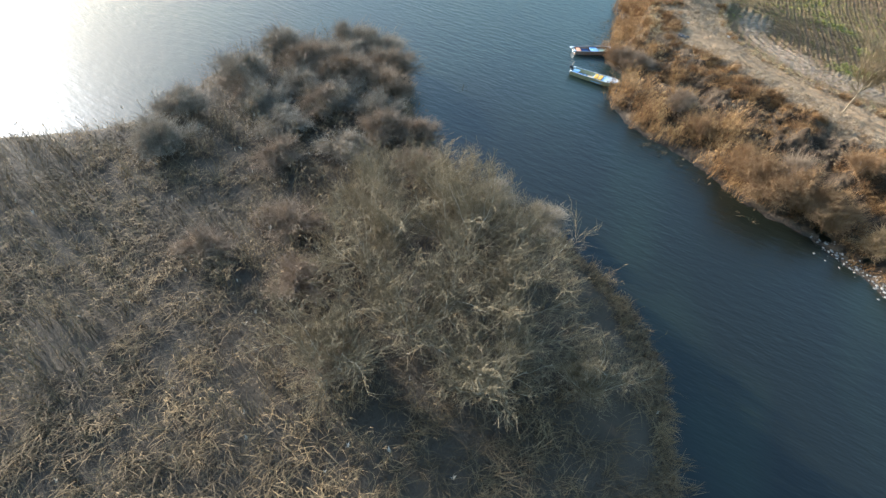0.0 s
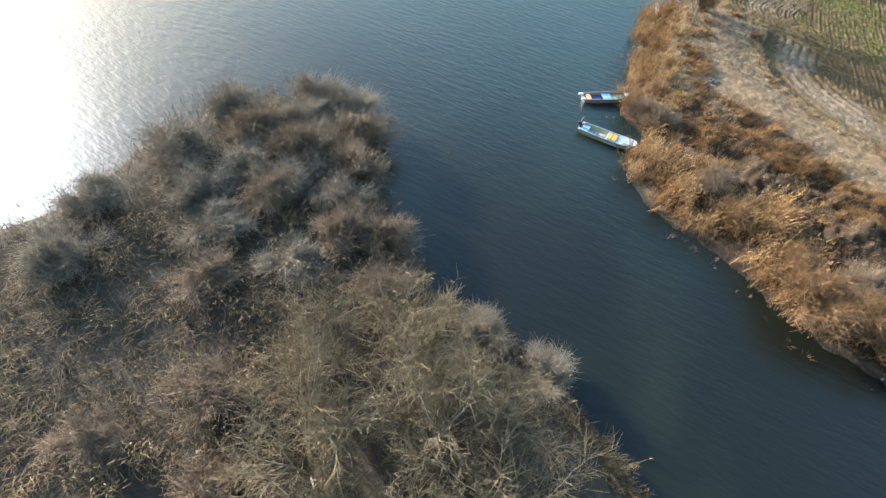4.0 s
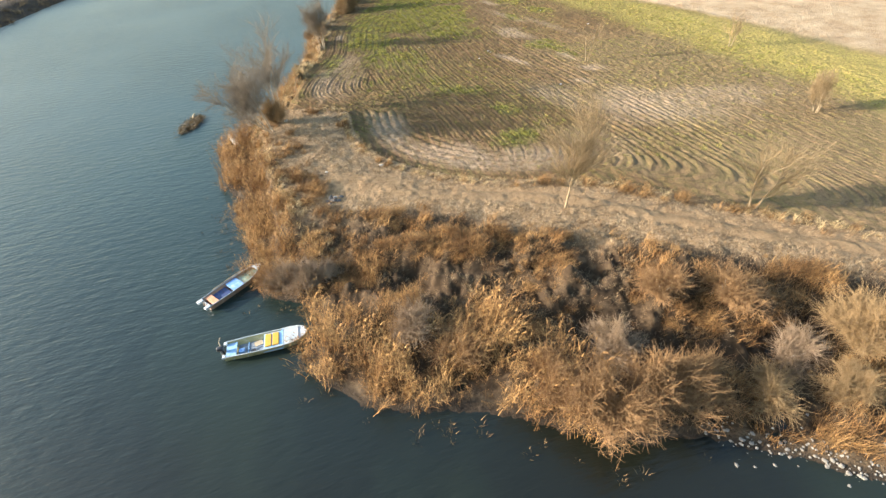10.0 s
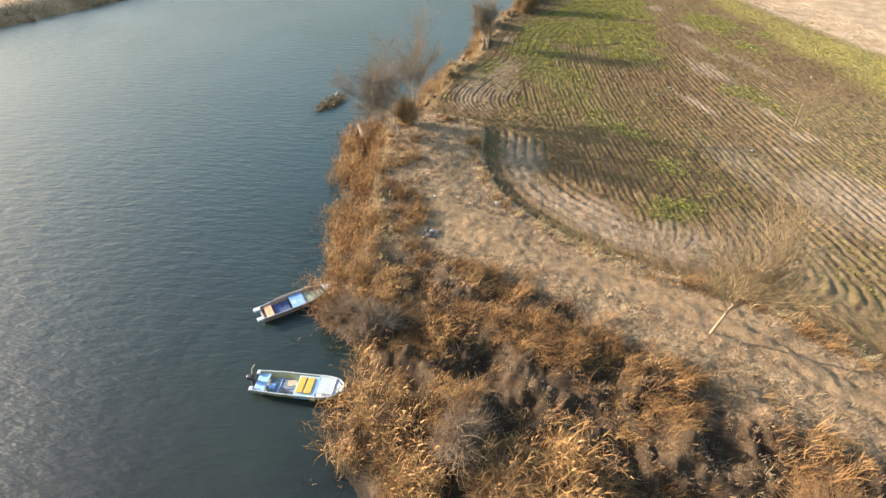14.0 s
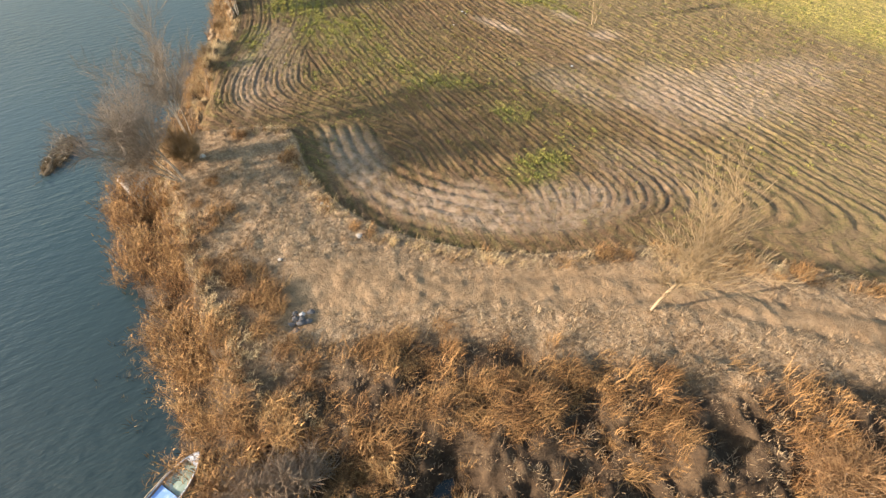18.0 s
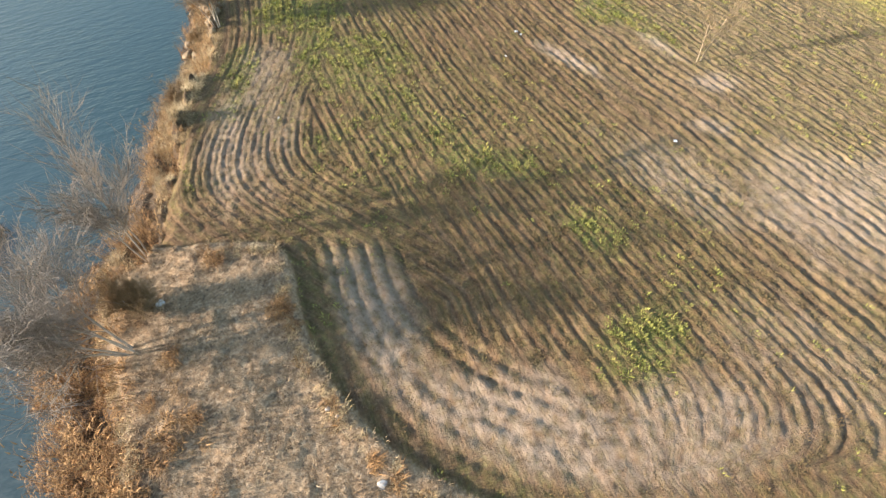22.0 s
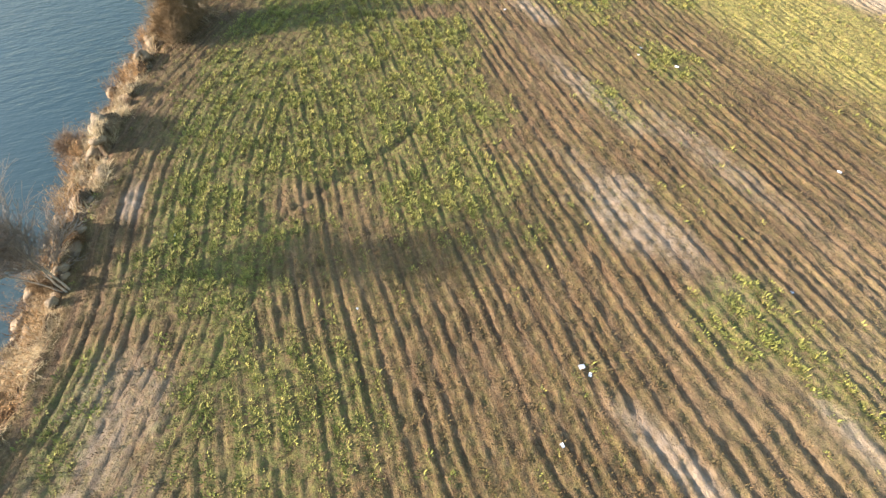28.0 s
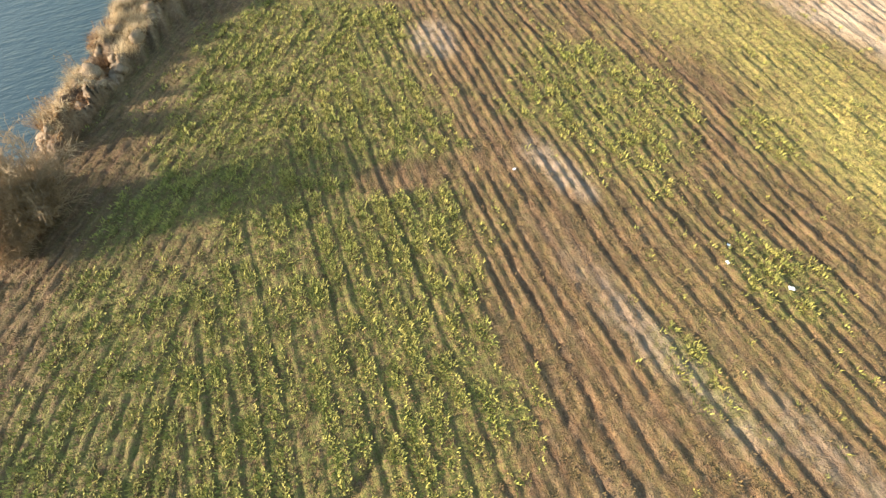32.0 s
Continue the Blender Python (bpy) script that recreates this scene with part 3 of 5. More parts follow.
def crop_cover(x, y):
    g = 0.95 * sstep(-2.0, 2.0, np.where(inside(x, y, GREEN_OUT), 1, -1) * poly_dist(x, y, GREEN_OUT + GREEN_OUT[:1]) + 5.0 * (fbm(x, y, 2.4, 3) - 0.5))
    g = np.maximum(g, 0.62 * blob(x, y, 9.4, 91.5, 4.0, 4.5))
    for cx, cy, rx, ry, turn, w in ((13.4, 78, 4.0, 1.6, -50, 0.7), (15.0, 64.4, 2.6, 1.7, 10, 1.0), (0.3, 94.5, 1.2, 3.2, -20, 0.7), (29, 89.2, 2.0, 2.6, 25, 0.8), (34.5, 119, 4, 6, 10, 0.8), (20, 125, 6, 5, 0, 0.7), (30.4, 104.5, 1.2, 2.2, 10, 0.8), (36, 106, 1.6, 2.4, 10, 0.8), (41, 113, 1.6, 2.6, 10, 0.8), (5, 84, 3, 1.3, 30, 0.35), (9.5, 85, 3, 5, 0, 0.4), (16.2, 71.0, 1.2, 2.2, 10, 0.7), (6.6, 95.5, 1.6, 5.0, -20, 0.8), (0.2, 92.0, 0.8, 4.5, -25, 0.6), (11.5, 80.5, 2.0, 4.5, 12, 0.5), (30.0, 86.5, 1.3, 4.0, 10, 0.6)):
        g = np.maximum(g, w * blob(x, y, cx, cy, rx, ry, turn))
    bald = blob(x, y, 12, 117.5, 3.0, 2.0) * 0.6 + blob(x, y, 23.3, 117.6, 3.0, 1.2, -15)
    bald = bald + 0.8 * blob(x, y, 5.2, 118, 1.8, 4, -25)
    yellow = sstep(39, 45, x + 0.12 * (y - 112) + 5 * (fbm(x, y, 9.0, 1) - 0.5)) * (0.45 + 0.5 * fbm(x, y, 4.0, 2)) * sstep(2, -4, x - np.interp(y, [50, 65, 77, 86, 94, 114, 130], [67, 64, 61.4, 59.8, 57, 50.5, 46]))
    base = 0.17 * sstep(0.38, 0.68, fbm(x, y, 6.5, 5, 3))
    return np.clip(np.maximum(np.maximum(g * (1 - np.clip(bald, 0, 1)), base), yellow), 0, 1), yellow


def pale_cover(x, y):
    p = 0
    for cx, cy, rx, ry, turn, w in ((22.7, 85, 0.7, 3.2, 20, 1.0), (29.6, 83.5, 0.5, 2.6, 10, 0.9), (30.4, 78.3, 1.9, 1.1, -20, 1.0), (27.4, 74.8, 1.5, 0.8, -40, 0.8), (23, 72, 2.5, 4.5, 15, 0.6), (31, 66, 7, 4.5, -30, 0.85), (38, 66, 6, 3, -20, 0.7), (27.3, 95.8, 1.6, 4.5, 18, 0.9), (2.3, 105.4, 0.7, 1.6, -10, 1.0), (0.8, 86, 2.4, 6.5, -12, 0.42), (2.4, 94.5, 2.2, 2.2, 0, 0.5), (28.2, 127, 1.3, 1.6, 0, 0.9), (30.2, 115.3, 0.8, 2.6, 15, 0.9), (29.6, 106, 0.9, 5.0, 14, 0.6), (33.5, 98, 1.0, 6.0, 14, 0.5), (3.4, 70, 2.2, 5.0, 0, 0.95), (7.6, 62.8, 6.5, 2.6, -38, 0.95), (14, 60, 5, 2.4, -10, 0.8), (-1.5, 86, 1.5, 6, -8, 0.7), (1.5, 92, 1.2, 4, -28, 0.6), (21, 60, 3, 5, 20, 0.4)):
        p = np.maximum(p, w * blob(x, y, cx, cy, rx, ry, turn))
    return np.clip(p, 0, 1)


FIELD_M = inside(X, Y, FIELD).astype(float)
DL = shore_d(X, Y)
CROP_C, YEL_C = crop_cover(X, Y)
PALE_C = pale_cover(X, Y) * sstep(0.8, 2.4, np.where(FIELD_M > 0, poly_dist(X, Y, DITCH), 0))
ROAD_D = poly_dist(X, Y, ROAD)
TRACK_C = np.exp(-(ROAD_D / 1.7) ** 2) + 0.8 * np.exp(-((X + 0.8) / 4.0) ** 2 - ((Y - 60.5) / 2.2) ** 2)
SAND_C = sstep(-1.5, 1.0, X - np.interp(Y, [50, 65, 77, 86, 94, 114, 130], [67, 64, 61.4, 59.8, 57, 50.5, 46]) + 2 * (fbm(X, Y, 5.0, 2) - 0.5)) * FIELD_M
ISLE_C = inside(X, Y, ISLE_EDGE).astype(float)
# where shade under the bank's tufts and reeds is painted into the ground
TUFT_SHADE_C = (1 - FIELD_M) * np.clip(np.maximum(sstep(0.3, 1.5, DL) * sstep(14.5, 11.5, DL) * sstep(60, 53, Y) * sstep(1.8, 4.0, ROAD_D), sstep(0.2, 1.0, DL) * sstep(6.5, 3.5, DL) * (Y > 52) * 0.9), 0, 1)
ROW_C = np.abs(np.mod(row_coord(X, Y), 1.0) - 0.5) * 2

# ground: soil, drilled field, worn track, dead grass with painted shade under tufts, river bed
g = Mat("ground", 0.95)
soil = g.mix(g.ramp(g.noise(0.35, 5.0), 0.35, 0.65), (0.094, 0.05, 0.022), (0.17, 0.094, 0.04))
soil = g.mix(g.ramp(g.math("ADD", g.attr("dry"), g.math("MULTIPLY", g.noise(0.25, 5.0, 0.6), 0.6)), 0.5, 1.25, 0, 0.5), soil, (0.33, 0.235, 0.125))
soil = g.mix(g.ramp(g.noise(2.6, 5.0, 0.65), 0.42, 0.7, 0, 0.7), soil, (0.075, 0.048, 0.026))
soil = g.mix(g.ramp(g.noise(5.0, 8.0, 0.85), 0.5, 0.6, 0, 0.6), soil, (0.27, 0.178, 0.094))
soil = g.mix(g.ramp(g.noise(8.0, 6.0, 0.85), 0.55, 0.63, 0, 0.8), soil, (0.05, 0.034, 0.02))
weeds = g.mix(g.ramp(g.noise(6.0, 7.0, 0.8), 0.42, 0.58), (0.09, 0.094, 0.022), (0.175, 0.155, 0.04))
weed_fac = g.math("MULTIPLY", g.ramp(g.noise(3.5, 5.0, 0.7), 0.32, 0.58), g.ramp(g.math("ADD", g.math("MULTIPLY", g.attr("crop"), 0.9), g.math("MULTIPLY", g.attr("row"), 0.3)), 0.0, 0.75))
along_y = g.node("ShaderNodeSeparateXYZ")
g.link(g.co, along_y.inputs[0])
rowwise = g.t.nodes.new("ShaderNodeCombineXYZ")
g.link(g.math("MULTIPLY", g.attr("across"), 4.2), rowwise.inputs[0])
g.link(g.math("MULTIPLY", along_y.outputs["Y"], 0.45), rowwise.inputs[1])
streak = g.noise(1.0, 4.0, 0.6, rowwise.outputs[0])
soil = g.mix(g.ramp(streak, 0.5, 0.68, 0, 0.55), soil, (0.225, 0.14, 0.068))
soil = g.mix(g.ramp(streak, 0.48, 0.32, 0, 0.7), soil, (0.06, 0.036, 0.019))
field_col = g.mix(weed_fac, soil, weeds)
field_col = g.mix(g.math("MULTIPLY", g.attr("yellow"), g.ramp(g.noise(4.0, 7.0, 0.8), 0.4, 0.58)), field_col, (0.42, 0.33, 0.085))
pale_fac = g.math("MULTIPLY", g.attr("pale"), g.ramp(g.noise(2.2, 5.0, 0.65), 0.32, 0.62, 0.1, 0.8))
field_col = g.mix(pale_fac, field_col, (0.31, 0.23, 0.152))
grass = g.mix(g.ramp(g.noise(0.8, 5.0, 0.6), 0.36, 0.66), (0.18, 0.116, 0.058), (0.3, 0.2, 0.104))
grass = g.mix(g.ramp(g.noise(4.0, 8.0, 0.8), 0.49, 0.57, 0, 0.85), grass, (0.4, 0.29, 0.165))
grass = g.mix(g.ramp(g.noise(4.7, 7.0, 0.8), 0.52, 0.6, 0, 0.85), grass, (0.08, 0.058, 0.036))
grass = g.mix(g.ramp(g.noise(2.1, 4.0, 0.6), 0.55, 0.75, 0, 0.6), grass, (0.13, 0.1, 0.065))
track_col = g.mix(g.ramp(g.noise(1.3, 8.0, 0.75), 0.38, 0.62), (0.17, 0.108, 0.053), (0.29, 0.195, 0.102))
grass = g.mix(g.ramp(g.attr("track"), 0.25, 1.0, 0, 0.85), grass, track_col)
col = g.mix(g.attr("field"), grass, field_col)
sand = g.mix(g.ramp(g.noise(0.3, 6.0, 0.7), 0.38, 0.62), (0.29, 0.2, 0.11), (0.42, 0.315, 0.19))
col = g.mix(g.attr("sand"), col, sand)
# near-black brown painted as the shade between tufts, for depth
col = g.mix(g.math("MULTIPLY", g.attr("tuft_shade"), g.ramp(g.noise(1.6, 4.0), 0.3, 0.55, 0.75, 1.0)), col, (0.052, 0.034, 0.018))
col = g.mix(g.attr("isle"), col, (0.08, 0.062, 0.04))
col = g.mix(g.attr("wet"), col, (0.04, 0.03, 0.02))
g.colour(col)
clods = g.math("ADD", g.noise(5.0, 6.0, 0.7), g.math("MULTIPLY", g.noise(17.0, 3.0, 0.6), 0.4))
clods = g.math("ADD", clods, g.math("MULTIPLY", g.math("MULTIPLY", streak, g.attr("field")), 0.7))
g.bump(clods, 0.8, 0.16)
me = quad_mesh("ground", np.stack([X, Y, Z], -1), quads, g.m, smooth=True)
for name, arr in (("field", FIELD_M), ("crop", CROP_C * FIELD_M), ("yellow", YEL_C * FIELD_M), ("pale", PALE_C), ("track", np.clip(TRACK_C, 0, 1)), ("sand", SAND_C), ("isle", ISLE_C), ("row", ROW_C), ("across", row_coord(X, Y)), ("dry", sstep(14, 34, X) * sstep(100, 82, Y) * FIELD_M), ("tuft_shade", TUFT_SHADE_C), ("wet", sstep(1.5, 0.3, DL) * (1 - ISLE_C) * (X > -70))):
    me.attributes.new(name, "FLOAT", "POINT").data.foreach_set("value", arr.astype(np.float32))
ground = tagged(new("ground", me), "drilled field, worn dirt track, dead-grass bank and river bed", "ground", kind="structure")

# ---- water ----
w = Mat("river_water", 0.29)
w.set(IOR=1.4)
w.b.inputs["Specular IOR Level"].default_value = 0.5
along = w.node("ShaderNodeSeparateXYZ")
w.link(w.co, along.inputs[0])
reach = w.ramp(w.math("ADD", along.outputs["Y"], w.math("MULTIPLY", w.noise(0.05, 3.0), 24.0)), 46, 86)
shoal = w.ramp(w.noise(0.11, 3.0, 0.5, w.mapped((1.0, 0.5, 1))), 0.45, 0.7, 0, 0.6)
depth = w.mix(reach, w.mix(shoal, (0.009, 0.01, 0.006), (0.019, 0.027, 0.014)), (0.016, 0.036, 0.036))
w.colour(depth)
rip = w.math("ADD", w.noise(1.1, 3.0, 0.55, w.mapped((0.55, 1.7, 1))), w.math("MULTIPLY", w.noise(3.4, 2.0, 0.5, w.mapped((0.5, 1.6, 1))), 0.35))
calm = w.math("MULTIPLY", w.ramp(w.noise(0.05, 2.0), 0.35, 0.6, 0.45, 1.0), w.ramp(along.outputs["Y"], 20, 60, 0.4, 1.0))
w.bump(w.math("MULTIPLY", rip, calm), 0.6, 0.2)
bm = bmesh.new()
bmesh.ops.create_grid(bm, x_segments=8, y_segments=8, size=4000)
me = bpy.data.meshes.new("water")
bm.to_mesh(me)
bm.free()
me.materials.append(w.m)
water = tagged(new("water", me), "dark rippled river water", "water", kind="structure")
water.location.z = WATER_Z


# ---- placing ----
def ground_z(x, y):
    return float(terrain(np.array([x]), np.array([y]))[0])


def sample(n, x0, x1, y0, y1, keep, seed):
    """Places in a rectangle, kept with the chance that keep(x, y) gives."""
    rs = np.random.RandomState(seed)
    x, y = rs.uniform(x0, x1, n), rs.uniform(y0, y1, n)
    ok = rs.rand(n) < keep(x, y)
    x, y = x[ok], y[ok]
    return np.stack([x, y, terrain(x, y)], -1), rs


def stuff(name, arrays, material, label, category):
    return tagged(new(name, quad_mesh(name, arrays[0], arrays[1], material)), label, category, kind="stuff")


def wind(rs, n, amount):
    """A common lean to one side with scatter."""
    return np.stack([0.3 * amount + rs.normal(0, amount, n), -0.2 * amount + rs.normal(0, amount, n)], -1)


# ---- boats ----
def hull_mesh(bm, length, width, height, blunt, wall=0.05):
    """Open flat-bottomed hull: stern at x = 0, bow at x = length."""
    n, rows = 22, []
    for k in range(n + 1):
        s = k / n
        fore = max(0.0, (s - 0.62) / 0.38)
        hw = width / 2 * (0.9 + 0.1 * min(1, s / 0.3)) * max(0.03, (1 - fore ** blunt)) ** (0.5 if blunt > 2.5 else 0.8)
        zb = 0.02 + 0.3 * fore ** 2
        zt = height + 0.16 * fore ** 1.5
        x = length * s
        iw = max(hw - wall, 0.01)
        rows.append([(x, 0, zb), (x, -0.78 * hw, zb + 0.02), (x, -hw, zt - 0.05), (x, -hw - 0.02, zt), (x, -iw, zt), (x, -0.76 * iw, zb + 0.07), (x, 0, zb + 0.06), (x, 0.76 * iw, zb + 0.07), (x, iw, zt), (x, hw + 0.02, zt), (x, hw, zt - 0.05), (x, 0.78 * hw, zb + 0.02)])
    vs = [[bm.verts.new(p) for p in r] for r in rows]
    m = len(rows[0])
    for a, b in zip(vs[:-1], vs[1:]):
        for k in range(m):
            bm.faces.new((a[k], a[(k + 1) % m], b[(k + 1) % m], b[k]))
    bm.faces.new(vs[0][::-1])
    bm.faces.new(vs[-1])
    return rows


def half_width(length, width, blunt, x):
    s = x / length
    fore = max(0.0, (s - 0.62) / 0.38)
    return width / 2 * (0.9 + 0.1 * min(1, s / 0.3)) * max(0.03, (1 - fore ** blunt)) ** (0.5 if blunt > 2.5 else 0.8)


def deck_plate(bm, length, width, blunt, x0, x1, z0, z1, inset=0.03, thick=0.03, n=10):
    """A plate that follows the hull's sides between two stations."""
    top, bot = [], []
    for k in range(n + 1):
        x = x0 + (x1 - x0) * k / n
        hw = max(half_width(length, width, blunt, x) - inset, 0.015)
        z = z0 + (z1 - z0) * k / n
        top.append([bm.verts.new((x, hw * t, z + 0.03 * (1 - t * t))) for t in (-1, -0.5, 0, 0.5, 1)])
        bot.append([bm.verts.new((x, hw * t, z - thick)) for t in (-1, 1)])
    for a, b in zip(top[:-1], top[1:]):
        for k in range(4):
            bm.faces.new((a[k], b[k], b[k + 1], a[k + 1]))
    for k in range(n):
        bm.faces.new((bot[k][0], bot[k][1], bot[k + 1][1], bot[k + 1][0]))
        bm.faces.new((top[k][0], bot[k][0], bot[k + 1][0], top[k + 1][0]))
        bm.faces.new((top[k][4], top[k + 1][4], bot[k + 1][1], bot[k][1]))
    for k in (0, n):
        bm.faces.new([*top[k], bot[k][1], bot[k][0]])
    return bm


def gunwale(bm, length, width, blunt, height, side, size=0.05):
    """Rubbing strake along one edge."""
    pts = []
    for k in range(19):
        x = length * (0.0 + 0.985 * k / 18)
        fore = max(0.0, (x / length - 0.62) / 0.38)
        pts.append((x, side * (half_width(length, width, blunt, x) - 0.01), height + 0.16 * fore ** 1.5 + 0.015))
    return bm_tube(bm, pts, [size * 0.6] * len(pts), 6)


def outboard(parent, x, z, tiller=True):
    motor = bmesh.new()
    bm_box(motor, x - 0.02, 0, z - 0.1, 0.12, 0.22, 0.34, 0.02)
    motor_ob = part("outboard_motor", motor, BLACK_PLASTIC, parent, "small outboard motor with a dark cover")
    bm = bmesh.new()
    bm_box(bm, x - 0.16, 0, z + 0.2, 0.38, 0.26, 0.3, 0.08)
    part("cowl", bm, BLACK_PLASTIC, motor_ob, smooth=True)
    bm = bmesh.new()
    bm_tube(bm, [(x - 0.16, 0, z + 0.06), (x - 0.17, 0, z - 0.3), (x - 0.2, 0, z - 0.62)], [0.07, 0.06, 0.05], 8)
    part("shaft", bm, ALLOY, motor_ob, "grey alloy shaft")
    if tiller:
        bm = bmesh.new()
        bm_tube(bm, [(x - 0.12, 0.05, z + 0.2), (x - 0.2, 0.4, z + 0.42), (x - 0.12, 0.62, z + 0.5)], [0.03, 0.026, 0.035], 7)
        part("tiller", bm, BARK_PALE, motor_ob, "long pale tiller")
    return motor_ob


def fishing_boat():
    length, width, height, blunt = 5.0, 1.4, 0.5, 3.2
    a, b = Vector((-11.1, 47.2)), Vector((-6.1, 47.08))
    yaw = math.degrees(math.atan2(b.y - a.y, b.x - a.x))
    boat = thing("fishing_boat", pose(a.x, a.y, WATER_Z - 0.06, 0, -1.0, yaw), "white and pale-blue fishing boat with yellow seats, moored by reeds", "boat", "moored boats")
    bm = bmesh.new()
    hull_mesh(bm, length, width, height, blunt)
    bmesh.ops.recalc_face_normals(bm, faces=bm.faces[:])
    part("hull", bm, OLIVE_HULL, boat, "olive and cream painted hull")
    for side in (-1, 1):
        bm = bmesh.new()
        gunwale(bm, length, width, blunt, height, side)
        part("gunwale", bm, WHITE_PAINT, boat, "white gunwale")
    bm = bmesh.new()
    deck_plate(bm, length, width, blunt, 3.55, 4.96, height + 0.0, height + 0.15)
    part("foredeck", bm, WHITE_PAINT, boat, "white foredeck")
    bm = bmesh.new()
    bm_box(bm, 4.02, 0, height + 0.155, 0.84, 0.92, 0.012, 0.004)
    part("deck_panel", bm, GREY_PAINT, boat, "grey-white scuffed deck panel")
    for y in (-0.5, 0.5):
        bm = bmesh.new()
        bm_box(bm, 4.02, y, height + 0.165, 0.9, 0.04, 0.035, 0.008)
        part("coaming", bm, WHITE_PAINT, boat)
    bm = bmesh.new()
    bm_box(bm, 4.46, 0, height + 0.165, 0.05, 1.0, 0.035, 0.008)
    part("coaming", bm, WHITE_PAINT, boat)
    for x in (0.55, 1.35, 2.3):
        bm = bmesh.new()
        bm_box(bm, x, 0, 0.16, 0.05, 1.22, 0.06, 0.01)
        part("rib", bm, BLUE_PAINT, boat, "pale-blue hull rib")
    bm = bmesh.new()
    bm_box(bm, 3.5, 0, height - 0.08, 0.07, 1.32, 0.24, 0.015)
    part("bulkhead", bm, BLUE_PAINT, boat, "pale-blue bulkhead edge")
    for k in range(5):
        bm = bmesh.new()
        bm_box(bm, 1.85, -0.44 + 0.22 * k, 0.13, 2.2, 0.2, 0.03, 0.006)
        part("floorboard", bm, GREY_DECK, boat)
    bm = bmesh.new()
    bm_box(bm, 2.9, 0, 0.3, 1.1, 1.24, 0.32, 0.02)
    part("seat_box", bm, BLUE_PAINT, boat, "pale-blue seat box")
    for x in (2.62, 3.08):
        bm = bmesh.new()
        bm_box(bm, x, 0, 0.505, 0.38, 1.0, 0.09, 0.03)
        part("seat_board", bm, YELLOW, boat, "yellow seat board")
    bm = bmesh.new()
    bm_box(bm, 0.4, 0, 0.36, 0.62, 1.2, 0.05, 0.012)
    bm_box(bm, 0.4, 0.0, 0.405, 0.56, 0.04, 0.03, 0.008)
    part("stern_bench", bm, BLUE_PAINT, boat, "blue stern bench in two halves")
    for y in (-0.62, 0.62):
        bm = bmesh.new()
        bm_box(bm, 0.03, y * 0.85, height - 0.02, 0.2, 0.26, 0.12, 0.03)
        part("stern_corner", bm, WHITE_PAINT, boat, "white stern corner block")
    bm = bmesh.new()
    bm_box(bm, 0.98, -0.12, 0.22, 0.34, 0.3, 0.18, 0.03)
    part("fuel_box", bm, SKY_TARP, boat, "small blue-grey box on the floor")
    bm = bmesh.new()
    bm_box(bm, 1.95, 0.28, 0.16, 0.5, 0.4, 0.03, 0.01, Matrix.Rotation(0.3, 4, "Z"))
    part("loose_board", bm, BARK_PALE, boat, "pale loose board")
    bm = bmesh.new()
    bm_tube(bm, [(1.75, -0.48, 0.2), (1.75, -0.48, 0.42)], [0.15, 0.16], 12)
    part("bucket", bm, BLACK_PLASTIC, boat, "dark bucket")
    outboard(boat, -0.02, height)


def blue_boat():
    length, width, height, blunt = 4.55, 1.3, 0.48, 2.0
    a, b = Vector((-12.65, 51.95)), Vector((-8.9, 54.75))
    yaw = math.degrees(math.atan2(b.y - a.y, b.x - a.x))
    boat = thing("rowing_boat", pose(a.x, a.y, WATER_Z - 0.05, 0, -1.5, yaw), "weathered boat with blue covers and orange stern board under a bush", "boat", "moored boats")
    bm = bmesh.new()
    hull_mesh(bm, length, width, height, blunt)
    bmesh.ops.recalc_face_normals(bm, faces=bm.faces[:])
    part("hull", bm, BROWN_HULL, boat, "brown weathered hull")
    for side in (-1, 1):
        bm = bmesh.new()
        gunwale(bm, length, width, blunt, height, side, 0.06)
        part("gunwale", bm, ALLOY, boat, "grey gunwale")
    bm = bmesh.new()
    deck_plate(bm, length, width, blunt, 2.75, 4.3, 0.3, 0.42, 0.09)
    part("bow_floor", bm, GREEN_PAINT, boat, "faded green bow boards")
    bm = bmesh.new()
    deck_plate(bm, length, width, blunt, 4.05, 4.54, height + 0.1, height + 0.18, 0.0)
    part("stem_cap", bm, WHITE_PAINT, boat, "white stem cap")
    bm = bmesh.new()
    bm_box(bm, 2.3, 0, 0.4, 0.85, 1.1, 0.06, 0.02)
    part("cover", bm, SKY_TARP, boat, "pale-blue cover")
    for k in range(3):
        bm = bmesh.new()
        bm_box(bm, 0.95 + 0.33 * k, 0, 0.25, 0.31, 1.08, 0.05, 0.012)
        part("slat", bm, NAVY, boat)
    bm = bmesh.new()
    bm_box(bm, 0.5, 0, 0.4, 0.46, 1.02, 0.08, 0.025)
    part("stern_board", bm, ORANGE, boat, "faded orange stern board")
    for y in (-0.45, 0.45):
        bm = bmesh.new()
        bm_box(bm, -0.12, y, height - 0.02, 0.42, 0.28, 0.14, 0.03)
        part("stern_pod", bm, WHITE_PAINT, boat, "white stern pod")
    bm = bmesh.new()
    bm_box(bm, 0.05, 0, 0.3, 0.07, 0.8, 0.3, 0.015)
    part("transom", bm, ALLOY, boat)
    bm = bmesh.new()
    bm_tube(bm, [(1.0, 0.68, height + 0.05), (2.2, 0.7, height + 0.07), (3.2, 0.62, height + 0.12)], [0.025, 0.022, 0.03], 6)
    part("oar", bm, BARK_PALE, boat, "pale wooden pole along the gunwale")


fishing_boat()
blue_boat()


